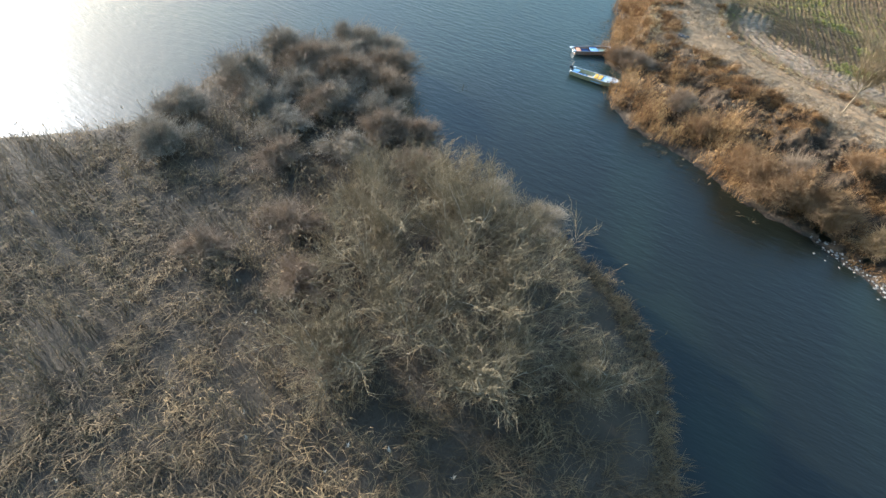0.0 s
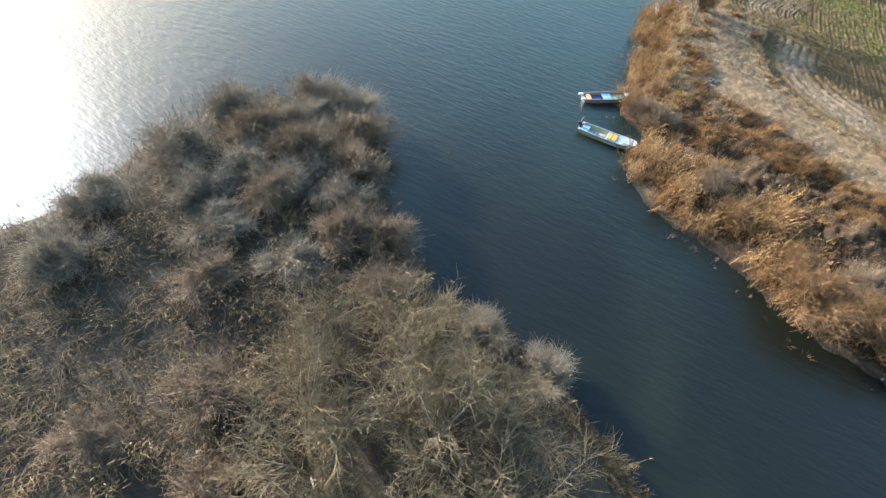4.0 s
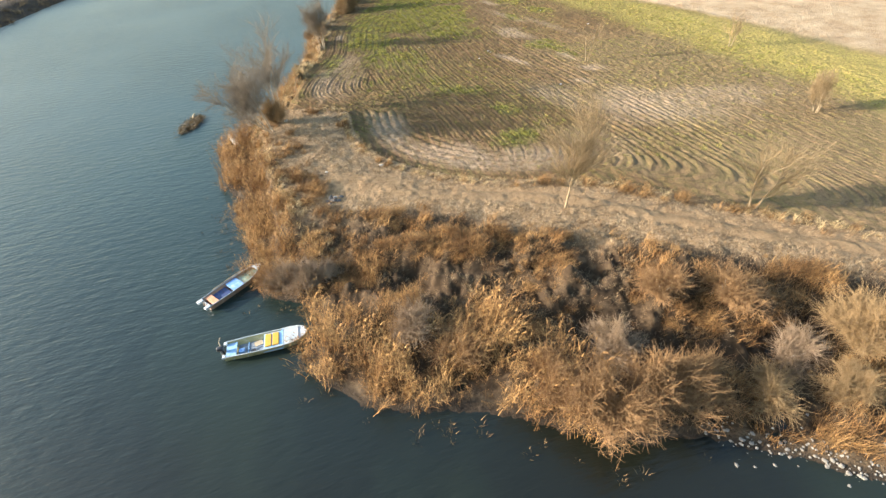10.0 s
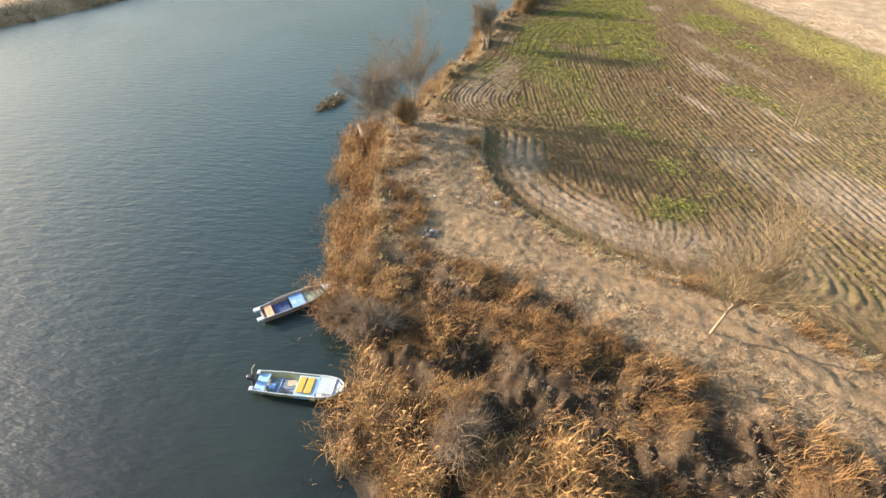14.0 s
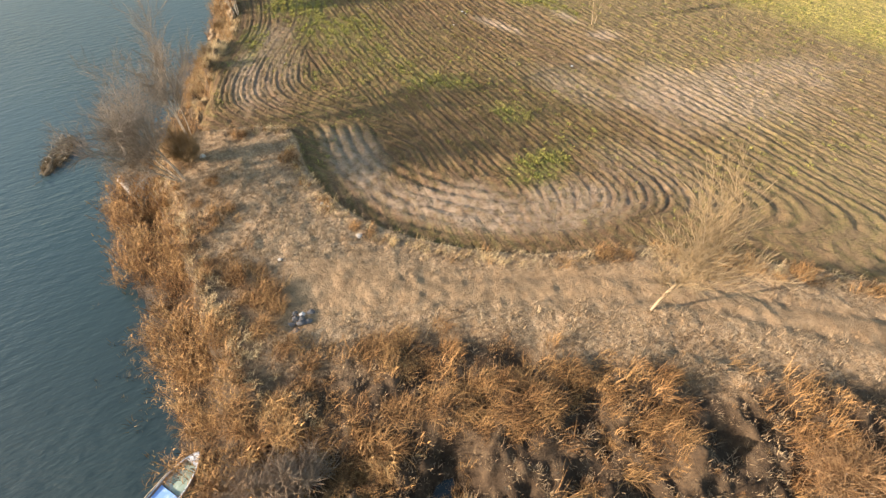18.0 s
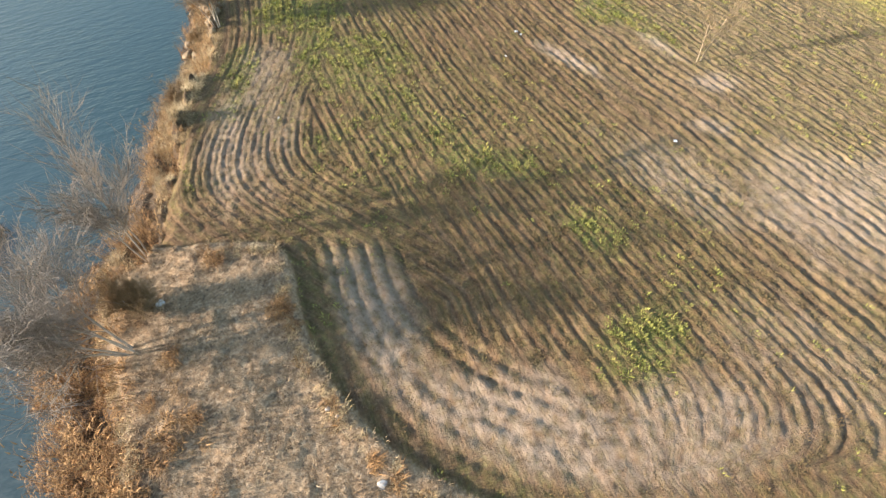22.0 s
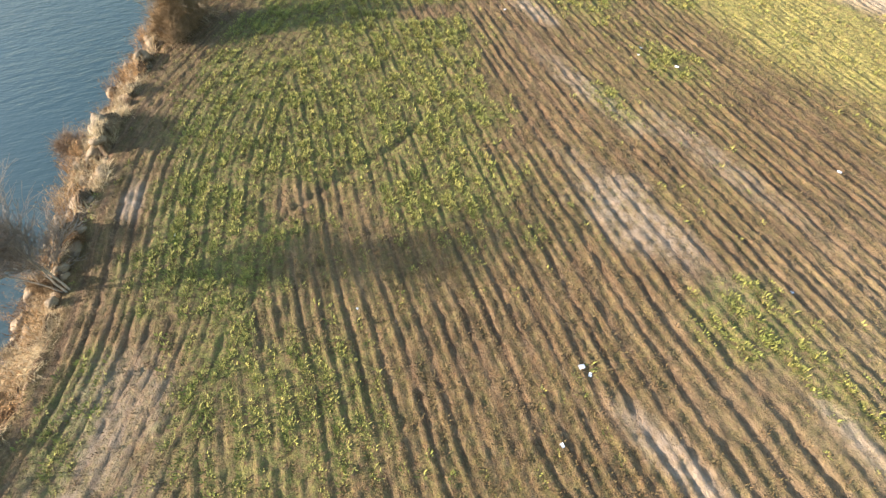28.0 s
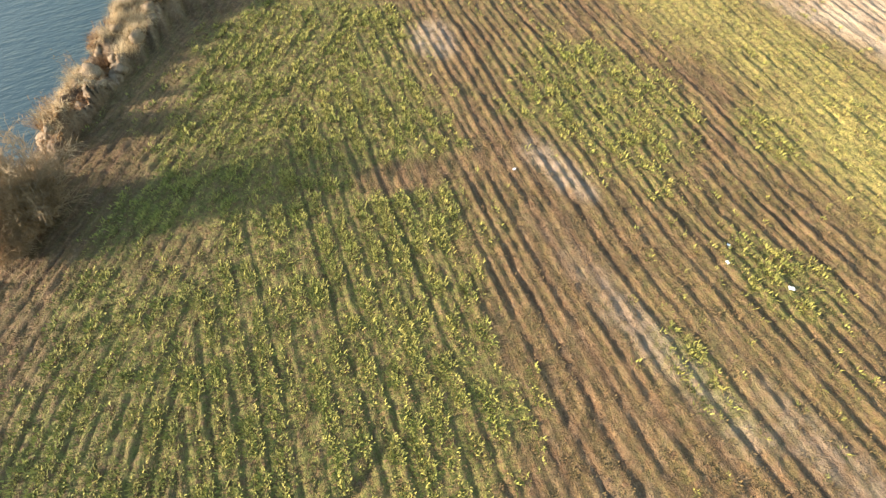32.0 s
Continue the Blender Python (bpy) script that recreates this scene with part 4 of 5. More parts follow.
# ---- trees and bushes ----
def grow(rs, segs, p, d, length, r, level, spread, kids, droop=0.0, up=0.06, thin=0.0125):
    """One branch and its children."""
    steps = (2, 3, 4, 4)[level]
    step = length / steps
    for k in range(steps):
        j = 0.08 if level == 3 else 0.2
        d = (d + Vector((rs.normal(0, j), rs.normal(0, j), rs.normal(0, 0.08) + up * 0.3 - droop * (1.2 if level < 2 else 0.2)))).normalized()
        q = p + d * step
        r1 = r * (1 - 0.16 * (1 if level > 1 else 1.6))
        segs[min(level, 3)].append((*p, *q, r, r1))
        if level > 0 and (k > 0 or level < 3):
            for _ in range(kids[level]):
                a = rs.uniform(0, 2 * math.pi)
                side = d.orthogonal().normalized()
                side = (Matrix.Rotation(a, 3, d) @ side)
                nd = (d * math.cos(spread) + side * math.sin(spread) + Vector((0, 0, up))).normalized()
                grow(rs, segs, p + d * step * rs.uniform(0.2, 1.0), nd, length * rs.uniform(0.42, 0.66), max(r1 * rs.uniform(0.4, 0.6), thin), level - 1, spread * rs.uniform(0.85, 1.15), kids, droop, up, thin)
        p, r = q, r1


def tree_meshes(seed, height, stems, lean, spread=0.6, kids=(0, 2, 2, 2), girth=0.11, trunk_mat=None, twig_mat=None, fan=0.15, droop=0.0, levels=3, up=0.06, thin=0.0125):
    rs = np.random.RandomState(seed)
    segs = {0: [], 1: [], 2: [], 3: []}
    for s in range(stems):
        a = 2 * math.pi * s / stems + rs.uniform(-0.4, 0.4)
        off = Vector((math.cos(a), math.sin(a), 0))
        d = (Vector((0, 0, 1)) + off * fan * rs.uniform(0.5, 1.3) + Vector((lean[0], lean[1], 0))).normalized()
        grow(rs, segs, off * 0.14 * (stems > 1) + Vector((0, 0, -0.25)), d, height * rs.uniform(0.55, 0.72), girth * rs.uniform(0.7, 1.0), levels, spread, kids, droop, up, thin)
    trunk = segs_mesh("trunk", segs[3] + segs[2], trunk_mat, 5)
    crown = segs_mesh("crown", segs[1] + segs[0], twig_mat, 3)
    return trunk, crown


def plant_tree(name, meshes, x, y, z, yaw, scale, label, category, group=""):
    t = thing(name, pose(x, y, z, 0, 0, yaw), label, category, group)
    t.scale = (scale, scale, scale)
    mesh_part("trunk", meshes[0], t)
    mesh_part("crown", meshes[1], t)
    return t


TREES = (
    (11, 13.3, 51.4, 8.6, 1, (0.03, 0.02), 0.0, 0.1, 0.5, (0, 5, 4, 3), 0.2, "bare young poplar clump with golden twigs beside the track"),
    (12, 26.1, 47.4, 6.0, 2, (0.03, 0.05), 0.2, 0.11, 0.55, (0, 3, 3, 2), 0.16, "twin-trunked bare tree with pale bark beside the track"),
    (13, 43.3, 58.7, 3.8, 5, (0.0, 0.0), 0.25, 0.045, 0.5, (0, 2, 3, 2), 0.18, "bushy bare tree standing in the field"),
    (14, 30.9, 80.7, 5.0, 2, (0.0, 0.0), 0.07, 0.075, 0.55, (0, 2, 2, 1), 0.2, "slender bare tree alone in the field"),
    (15, 49.5, 77.8, 4.6, 2, (0.0, 0.0), 0.1, 0.06, 0.55, (0, 2, 2, 2), 0.2, "small bare tree far out in the field"),
)
for seed, x, y, h, stems, lean, fan, girth, spread, kids, up, label in TREES:
    plant_tree("tree", tree_meshes(seed, h, stems, lean, spread, kids, girth, BARK_STRAW, TWIG_STRAW, fan, up=up, thin=0.0095), x, y, ground_z(x, y), 0, 1.0, label, "tree", "field trees")
BANK_TREES = (
    (21, -7.6, 73.0, 7.6, 5, (-0.55, 0.25), 0.4, 0.08, 0.7, (0, 3, 4, 2), 0.08, BARK_GREY, TWIG_PALE, "many-stemmed bare willow leaning out over the river"),
    (24, -7.0, 79.0, 8.2, 3, (-0.12, 0.03), 0.14, 0.06, 0.5, (0, 3, 3, 2), 0.14, BARK_GREY, TWIG_PALE, "grey many-stemmed bare tree on the bank edge"),
    (22, -0.4, 100.8, 6.4, 4, (0.06, 0.0), 0.14, 0.055, 0.55, (0, 3, 4, 2), 0.08, BARK_GREY, TWIG_PALE, "bare willow leaning from the bank over the water"),
    (23, 6.0, 121.9, 4.8, 6, (-0.05, 0.0), 0.36, 0.045, 0.6, (0, 3, 3, 2), 0.1, BARK_STRAW, TWIG_STRAW, "pale bushy willow at the field's edge"),
)
for seed, x, y, h, stems, lean, fan, girth, spread, kids, up, bark_mat, twig_mat, label in BANK_TREES:
    plant_tree("tree", tree_meshes(seed, h, stems, lean, spread, kids, girth, bark_mat, twig_mat, fan, up=up, thin=0.011), x, y, ground_z(x, y), 0, 1.0, label, "tree", "bank willows")
WILLOW = [tree_meshes(30 + k, 6.4, 8, (0.05 * k, 0.0), 0.7, (0, 2, 3, 2), 0.085, BARK_OLIVE, TWIG_OLIVE, 0.6, up=0.1, thin=0.014) for k in range(3)]
for k, (x, y, s) in enumerate(((-2.6, 14.8, 0.9), (-7.2, 10.6, 0.95), (-7.6, 16.6, 1.0), (-11.6, 12.6, 0.9), (-2.2, 9.8, 0.85), (-11.0, 20.4, 0.8), (-5.2, 19.2, 0.7), (-14.8, 17.0, 0.75), (2.4, 12.4, 0.6), (-9.0, 6.2, 0.75))):
    plant_tree("willow", WILLOW[k % 3], x, y, -1.7, 70 * k, s, "wide grey-brown bare willow on the reedy island", "tree", "island willows")


def bush_mesh(seed, r, h, stems, mat, flat=0.6, twigs=6):
    """Arching stems gathered into uneven lobes, with many fine twigs."""
    rs = np.random.RandomState(seed)
    lobes = [(rs.uniform(0, 2 * math.pi), math.sqrt(rs.rand()), rs.uniform(0.6, 1.15)) for _ in range(11)]
    segs = []
    for n in range(stems):
        la, lo, lh = lobes[n % len(lobes)]
        a, out = la + rs.normal(0, 0.22), min(max(lo + rs.normal(0, 0.13), 0.05), 1.1)
        tip = np.array([math.cos(a) * r * out, math.sin(a) * r * out, h * lh * (1 - 0.5 * out ** 2) * rs.uniform(0.72, 1.05)])
        p = np.array([math.cos(a) * r * 0.22 * out, math.sin(a) * r * 0.22 * out, -0.15])
        rad = rs.uniform(0.016, 0.032)
        for k in range(1, 5):
            t = k / 4
            q = np.array([tip[0] * t ** 1.2, tip[1] * t ** 1.2, tip[2] * t ** flat]) + rs.normal(0, 0.06, 3)
            segs.append((*p, *q, rad, rad * 0.8))
            rad *= 0.8
            for _ in range(twigs - (2 if k < 3 else 0)):
                d = (q - p) / (np.linalg.norm(q - p) + 1e-6) * 0.6 + rs.normal(0, 0.75, 3) + np.array([0, 0, 0.3])
                m = p + (q - p) * rs.rand()
                e = m + d * rs.uniform(0.12, 0.32)
                bow = e + d * 0.18 + rs.normal(0, 0.12, 3)
                segs.append((*m, *e, 0.011, 0.009))
                segs.append((*e, *bow, 0.009, 0.005))
            p = q
    return segs_mesh("crown", segs, mat, 3)


BUSH = {}
for n_kind, (kind, mat) in enumerate((("russet", TWIG_RUSSET), ("brown", TWIG_BROWN), ("gold", TWIG_GOLD), ("grey", TWIG_GREY))):
    BUSH[kind] = [(2.4, 2.7, bush_mesh(40 + n_kind, 2.4, 2.7, 190, mat, twigs=9)), (1.4, 1.7, bush_mesh(60 + n_kind, 1.4, 1.7, 100, mat, twigs=8))]
BUSH_LABEL = {"russet": "dense russet bare bush with fine twigs", "brown": "dark brown bare bush", "gold": "straw-coloured bare bush", "grey": "grey-brown bare bush"}


def bush(kind, x, y, r, h, where, k=0, z=None):
    zz = ground_z(x, y) if z is None else z
    b = thing("bush", pose(x, y, zz, 0, 0, 47 * k), BUSH_LABEL[kind] + " " + where, "bush", "bushes " + where)
    size = BUSH[kind][0 if r > 1.85 else 1]
    b.scale = (r / size[0], r / size[0], h / size[1])
    mesh_part("crown", size[2], b)
    stool = bmesh.new()
    for s in range(5):
        a = 1.26 * s + k
        bm_tube(stool, [(0.05 * math.cos(a), 0.05 * math.sin(a), -0.15), (0.2 * math.cos(a), 0.2 * math.sin(a), 0.5), (0.45 * math.cos(a), 0.45 * math.sin(a), 1.1)], [0.045, 0.035, 0.02], 5)
    part("stool", stool, BARK_GREY, b)


SOUTH = (("russet", 8.4, 36.6, 2.6, 2.9), ("russet", 11.2, 36.8, 2.8, 3.1), ("russet", 13.6, 36.4, 2.2, 2.6), ("russet", 6.2, 38.6, 1.9, 2.3), ("brown", 10.2, 39.4, 2.2, 2.4), ("russet", 18.0, 40.2, 1.8, 1.8), ("gold", 22.6, 35.4, 2.8, 2.9), ("gold", 25.4, 36.0, 2.6, 2.7), ("gold", 20.3, 33.6, 1.9, 1.9), ("gold", 16.4, 34.6, 1.6, 1.5), ("brown", -6.6, 51.6, 2.1, 2.2), ("russet", -8.0, 52.3, 1.2, 1.5), ("brown", -5.0, 51.2, 1.6, 1.5), ("brown", 0.4, 44.4, 1.6, 1.7), ("russet", 2.2, 42.0, 1.6, 1.8), ("russet", 14.6, 41.6, 1.5, 1.5), ("brown", 19.5, 36.6, 1.8, 1.8), ("gold", 30.5, 30.5, 2.6, 2.6), ("brown", 28.2, 33.4, 2.2, 2.0))
for k, (kind, x, y, r, h) in enumerate(SOUTH):
    bush(kind, x, y, r, h, "on the river bank", k)
WEST = (("gold", -7.4, 75.4, 1.2, 2.2), ("gold", -4.4, 93.8, 1.2, 1.7), ("gold", -3.6, 96.2, 0.8, 0.9), ("gold", -2.4, 102.4, 0.9, 0.9), ("brown", -1.6, 112.6, 1.2, 1.5), ("gold", -2.0, 106.6, 0.7, 0.7), ("gold", 0.6, 117.4, 0.8, 0.9), ("gold", 4.6, 120.6, 1.3, 2.0), ("gold", 5.0, 123.0, 1.1, 1.6), ("gold", 5.9, 121.6, 1.7, 2.7), ("gold", 14.8, 138.0, 1.0, 1.0))
for k, (kind, x, y, r, h) in enumerate(WEST):
    bush(kind, x, y, r, h, "along the river's edge", k)
ISLE = (("brown", -24.5, 33.2, 2.6, 3.0), ("grey", -27.5, 34.8, 2.8, 3.1), ("grey", -29.0, 31.8, 2.4, 2.6), ("grey", -21.0, 26.8, 2.2, 2.3), ("grey", -24.4, 26.8, 2.3, 2.4), ("grey", -28.6, 26.4, 2.4, 2.5), ("brown", -32.2, 22.6, 2.3, 2.3), ("grey", -20.4, 21.0, 2.1, 2.1), ("grey", -26.4, 20.4, 2.2, 2.2), ("grey", -30.6, 34.6, 2.6, 3.0), ("brown", -22.2, 29.8, 2.2, 3.2), ("brown", -26.5, 29.6, 2.6, 3.4), ("brown", -31.0, 29.4, 2.6, 3.2), ("grey", -34.8, 30.8, 2.4, 3.0), ("grey", -34.2, 24.6, 2.5, 2.9), ("brown", -17.0, 26.0, 1.9, 2.4), ("brown", -19.4, 24.4, 2.2, 2.8), ("brown", -14.0, 9.0, 2.0, 2.4), ("brown", -17.6, 12.6, 2.2, 2.4), ("grey", -29.0, 22.0, 2.2, 2.6), ("brown", -23.4, 17.6, 2.0, 2.2), ("grey", -31.5, 14.2, 2.3, 2.6), ("brown", -20.6, 8.2, 1.8, 2.0), ("grey", -34.5, 17.8, 2.0, 2.3), ("grey", -4.6, 22.8, 1.8, 1.9), ("grey", -8.4, 23.0, 1.7, 1.9), ("brown", -14.5, 22.6, 1.9, 2.2), ("brown", -9.0, 6.6, 1.6, 1.8), ("brown", -25.5, 24.6, 2.2, 2.6))
for k, (kind, x, y, r, h) in enumerate(ISLE):
    bush(kind, x, y, r * 1.2, h * 0.85, "on the reedy island", k)

# ---- reeds, grasses and crop ----
rs0 = np.random.RandomState(3)
REEDS = [reed(rs0, 5, 0.32, 1.2, 2.1, 0.35) for _ in range(8)]
LOW_REEDS = [clump(rs0, 13, 0.42, 0.7, 1.5, 0.25, 0.9, 0.25, 0.7, 0.032, comb=True) for _ in range(6)]
TUFTS = [clump(rs0, 16, 0.24, 0.3, 0.62, 0.1, 0.8, 0.25, 0.8, 0.024, segs=2, comb=True) for _ in range(7)]
GRASS = [clump(rs0, 8, 0.16, 0.12, 0.3, 0.1, 0.9, 0.1, 0.6, 0.025, segs=2) for _ in range(6)]
LEAVES = [clump(rs0, 5, 0.16, 0.05, 0.12, 0.4, 1.2, 0.1, 0.4, 0.045, segs=1) for _ in range(6)]
PLANTS = [clump(rs0, 9, 0.17, 0.08, 0.18, 0.3, 1.1, 0.1, 0.4, 0.05, segs=1) for _ in range(6)]
HEADS = [clump(rs0, 5, 0.03, 0.16, 0.26, 0.0, 0.5, 0.2, 0.5, 0.06, segs=2) for _ in range(3)]


def isle_keep(x, y):
    d = signed(x, y, ISLE_EDGE, ISLE_EDGE)
    shade = sstep(9.0, 4.0, np.hypot((x + 6.5) / 1.1, y - 14))
    gap = np.exp(-((d - 3.0) / 1.3) ** 2) * sstep(-9, -4, x) * sstep(6, 11, y)
    return sstep(0.1, 0.8, d) * (1 - 0.6 * shade) * (1 - 0.85 * gap)


pos, rs = sample(9500, -46, 12, -16, 41, isle_keep, 61)
n = len(pos)
mixed = fbm(pos[:, 0], pos[:, 1], 6.0, 2, 3) + rs.normal(0, 0.08, n)
tall = mixed > 0.5
tall_a = scatter(REEDS, pos[tall], rs.uniform(0, 6.3, tall.sum()), rs.uniform(0.75, 1.15, tall.sum()), tilt=wind(rs, tall.sum(), 0.22))
low_a = scatter(LOW_REEDS, pos[~tall], rs.normal(-0.8, 0.8, (~tall).sum()), rs.uniform(0.8, 1.2, (~tall).sum()), tilt=wind(rs, (~tall).sum(), 0.25))
stuff("island_reeds", tall_a, REED, "tall dry brown reeds covering the island", "reeds")
stuff("island_sedge", low_a, REED, "flattened dry sedge between the reeds", "reeds")


def rim_keep(x, y):
    d = signed(x, y, ISLE_EDGE, ISLE_EDGE) + 0.8 * (fbm(x, y, 2.0, 4, 2) - 0.5)
    return np.exp(-((d - 0.6) / 0.55) ** 2) * sstep(-12, -7, x) * 0.9


pos, rs = sample(16000, -12, 13, -4, 27, rim_keep, 77)
pos[:, 2] = np.maximum(pos[:, 2], WATER_Z - 0.02)
n = len(pos)
stuff("rim_sedge", scatter(TUFTS, pos, rs.normal(0.6, 0.9, n), rs.uniform(0.7, 1.3, n), tilt=wind(rs, n, 0.4)), REED, "pale flattened sedge at the island's rim", "reeds")


def head_keep(x, y):
    d = signed(x, y, ISLE_EDGE, ISLE_EDGE)
    return sstep(0.3, 1.0, d) * np.clip(0.12 + blob(x, y, -17.5, 17.5, 5, 6) + 0.5 * blob(x, y, -25, 16, 4, 3) + 0.35 * blob(x, y, -14, 3, 6, 5), 0, 1)


pos, rs = sample(1300, -42, 8, -8, 36, head_keep, 62)
pos[:, 2] += rs.uniform(1.0, 2.0, len(pos))
stuff("reed_heads", scatter(HEADS, pos, rs.uniform(0, 6.3, len(pos)), rs.uniform(0.7, 1.3, len(pos))), PLUME, "pale fluffy seed heads on the reeds", "reeds")


def gold_keep(x, y):
    d = shore_d(x, y)
    a = sstep(-0.3, 0.15, d) * sstep(7.5, 4.0, d) * sstep(9.5, 6.0, x) * sstep(51.5, 49, y)
    b = sstep(-0.4, 0.2, d) * sstep(4.5, 2.4, d) * sstep(49.5, 52, y) * sstep(86, 80, y) * 0.9
    c = sstep(-0.3, 0.2, d) * sstep(4.2, 2.6, d) * sstep(83, 87, y) * (0.2 + 0.6 * sstep(0.4, 0.6, fbm(x, y, 3.0, 6, 2))) * sstep(145, 140, y)
    return np.maximum(np.maximum(a, b), c) * (0.12 + 1.1 * sstep(0.3, 0.58, fbm(x, y, 2.0, 2, 2)))


pos, rs = sample(30000, -16, 20, 34, 146, gold_keep, 63)
n = len(pos)
south_s = np.where(pos[:, 1] < 52, 1.0, np.where(pos[:, 1] < 86, 0.85, 0.6))
stuff("bank_reeds", scatter(REEDS, pos, rs.uniform(0, 6.3, n), south_s * rs.uniform(0.75, 1.05, n) * (0.45 + 0.85 * sstep(0.3, 0.7, fbm(pos[:, 0], pos[:, 1], 2.0, 2, 2))), tilt=wind(rs, n, 0.2)), REED_GOLD, "tall golden dry reeds along the water's edge", "reeds")


def tuft_keep(x, y):
    d = shore_d(x, y)
    f = inside(x, y, FIELD)
    road = poly_dist(x, y, ROAD)
    a = sstep(0.5, 2.0, d) * sstep(15.0, 11.5, d) * sstep(60, 54, y) * sstep(2.0, 4.2, road)
    b = sstep(0.2, 1.0, d) * sstep(8.0, 5.5, d) * (y > 52) * (0.95 - 0.5 * sstep(78, 86, y))
    lip = np.exp(-((poly_dist(x, y, DITCH) - 0.8) / 0.4) ** 2) * (x < 36) * 0.45 * (y < 78)
    gap = 1 - 0.92 * np.exp(-(poly_dist(x, y, HOLLOW) / 1.5) ** 2)
    return np.maximum(np.maximum(a, b), lip) * (1 - f) * gap * (0.1 + 1.1 * sstep(0.32, 0.62, fbm(x, y, 1.7, 5, 2)))


pos, rs = sample(52000, -15, 42, 24, 146, tuft_keep, 64)
n = len(pos)
stuff("bank_grass", scatter(TUFTS, pos, rs.normal(-0.6, 0.9, n), rs.uniform(0.6, 1.1, n) * (0.5 + 0.9 * sstep(0.3, 0.65, fbm(pos[:, 0], pos[:, 1], 1.7, 5, 2))), tilt=wind(rs, n, 0.25)), TUSSOCK, "shaggy dead grass covering the bank", "grass")


pos, rs = sample(7000, -12, 36, 30, 60, lambda x, y: tuft_keep(x, y) * sstep(62, 54, y) * sstep(0.42, 0.6, fbm(x, y, 2.2, 0, 2)), 76)
n = len(pos)
HEAVY = [clump(rs0, 52, 0.42, 0.6, 1.15, 0.0, 0.95, 0.35, 0.8, 0.021, comb=True) for _ in range(5)]
stuff("tall_bank_grass", scatter(HEAVY, pos, rs.normal(-0.6, 1.2, n), rs.uniform(0.6, 1.25, n), tilt=wind(rs, n, 0.25)), TUSSOCK, "tall arching clumps of dead grass on the rough bank", "grass")


def verge_keep(x, y):
    d = shore_d(x, y)
    inner = x - np.interp(y, BANK_X[:, 0], BANK_X[:, 1])
    return sstep(0.6, 1.4, d) * sstep(0.3, -0.5, inner) * sstep(78, 84, y) * sstep(0.35, 0.6, fbm(x, y, 1.9, 7, 2))


pos, rs = sample(15000, -12, 24, 76, 142, verge_keep, 78)
n = len(pos)
stuff("verge_grass", scatter(HEAVY, pos, rs.normal(0.4, 1.2, n), rs.uniform(0.5, 1.0, n), tilt=wind(rs, n, 0.25)), LIP, "tall bleached grass between the field and the water", "grass")


def lip_keep(x, y):
    d = shore_d(x, y)
    edge = np.exp(-((d - 4.3) / 0.5) ** 2) * sstep(52, 55, y) * sstep(78, 75, y)
    ditch = np.exp(-((poly_dist(x, y, DITCH) - 0.7) / 0.35) ** 2) * (x < 36) * (y < 77.5) * (0.25 + 0.75 * sstep(0.4, 0.55, fbm(x, y, 1.6, 4, 2)))
    return np.maximum(edge, ditch) * (1 - inside(x, y, FIELD)) * (0.4 + 0.8 * fbm(x, y, 1.2, 3, 2))


pos, rs = sample(42000, -13, 37, 38, 79, lip_keep, 74)
n = len(pos)
stuff("lip_grass", scatter(TUFTS, pos, rs.normal(0.0, 1.2, n), rs.uniform(0.45, 0.95, n), tilt=wind(rs, n, 0.25)), LIP, "bleached yellow grass hanging over the bank's lip", "grass")


def short_keep(x, y):
    d = shore_d(x, y)
    f = inside(x, y, FIELD)
    worn = np.exp(-(poly_dist(x, y, ROAD) / 1.6) ** 2) + 0.6 * np.exp(-((x + 0.8) / 3.5) ** 2 - ((y - 60.5) / 1.8) ** 2)
    return sstep(3.0, 5.0, d) * (1 - f) * np.clip(1 - worn, 0.05, 1) * (0.3 + 0.9 * fbm(x, y, 2.4, 1, 2)) * (y > 38)


pos, rs = sample(26000, -10, 40, 38, 79, short_keep, 65)
n = len(pos)
stuff("short_grass", scatter(GRASS, pos, rs.uniform(0, 6.3, n), rs.uniform(0.6, 1.3, n), tilt=wind(rs, n, 0.3)), SHORT, "short bleached grass on the trampled ground", "grass")


def crop_keep(x, y):
    c, yel = crop_cover(x, y)
    r = np.abs(np.mod(row_coord(x, y), 1.0) - 0.5) * 2
    return inside(x, y, FIELD) * 0.9 * np.clip(c, 0, 1) ** 1.6 * (1 - 0.8 * sstep(0.1, 0.4, yel)) * (1 - pale_cover(x, y)) * sstep(0.15, 0.4, poly_dist(x, y, WHEEL)) * sstep(0.28, 0.62, r) * (0.15 + 0.95 * sstep(0.38, 0.6, fbm(x, y, 0.8, 3, 2)))


pos, rs = sample(360000, -5, 54, 56, 142, crop_keep, 66)
n = len(pos)
stuff("crop_plants", scatter(PLANTS, pos, rs.uniform(0, 6.3, n), rs.uniform(0.6, 1.25, n)), CROP, "low green crop seedlings on the ridges", "crop")


def wither_keep(x, y):
    r = np.abs(np.mod(row_coord(x, y), 1.0) - 0.5) * 2
    far = 1 - 0.6 * sstep(14, 34, x + 4 * (fbm(x, y, 5.0, 1) - 0.5))
    return inside(x, y, FIELD) * (1 - pale_cover(x, y)) * far * sstep(0.2, 0.5, r) * (0.3 + 0.7 * sstep(0.38, 0.62, fbm(x, y, 0.8, 6, 2)))


pos, rs = sample(210000, -5, 50, 57, 140, wither_keep, 73)
n = len(pos)
stuff("withered_plants", scatter(LEAVES, pos, rs.uniform(0, 6.3, n), rs.uniform(0.55, 1.2, n)), WITHER, "withered brown and olive leaves between the rows", "crop")

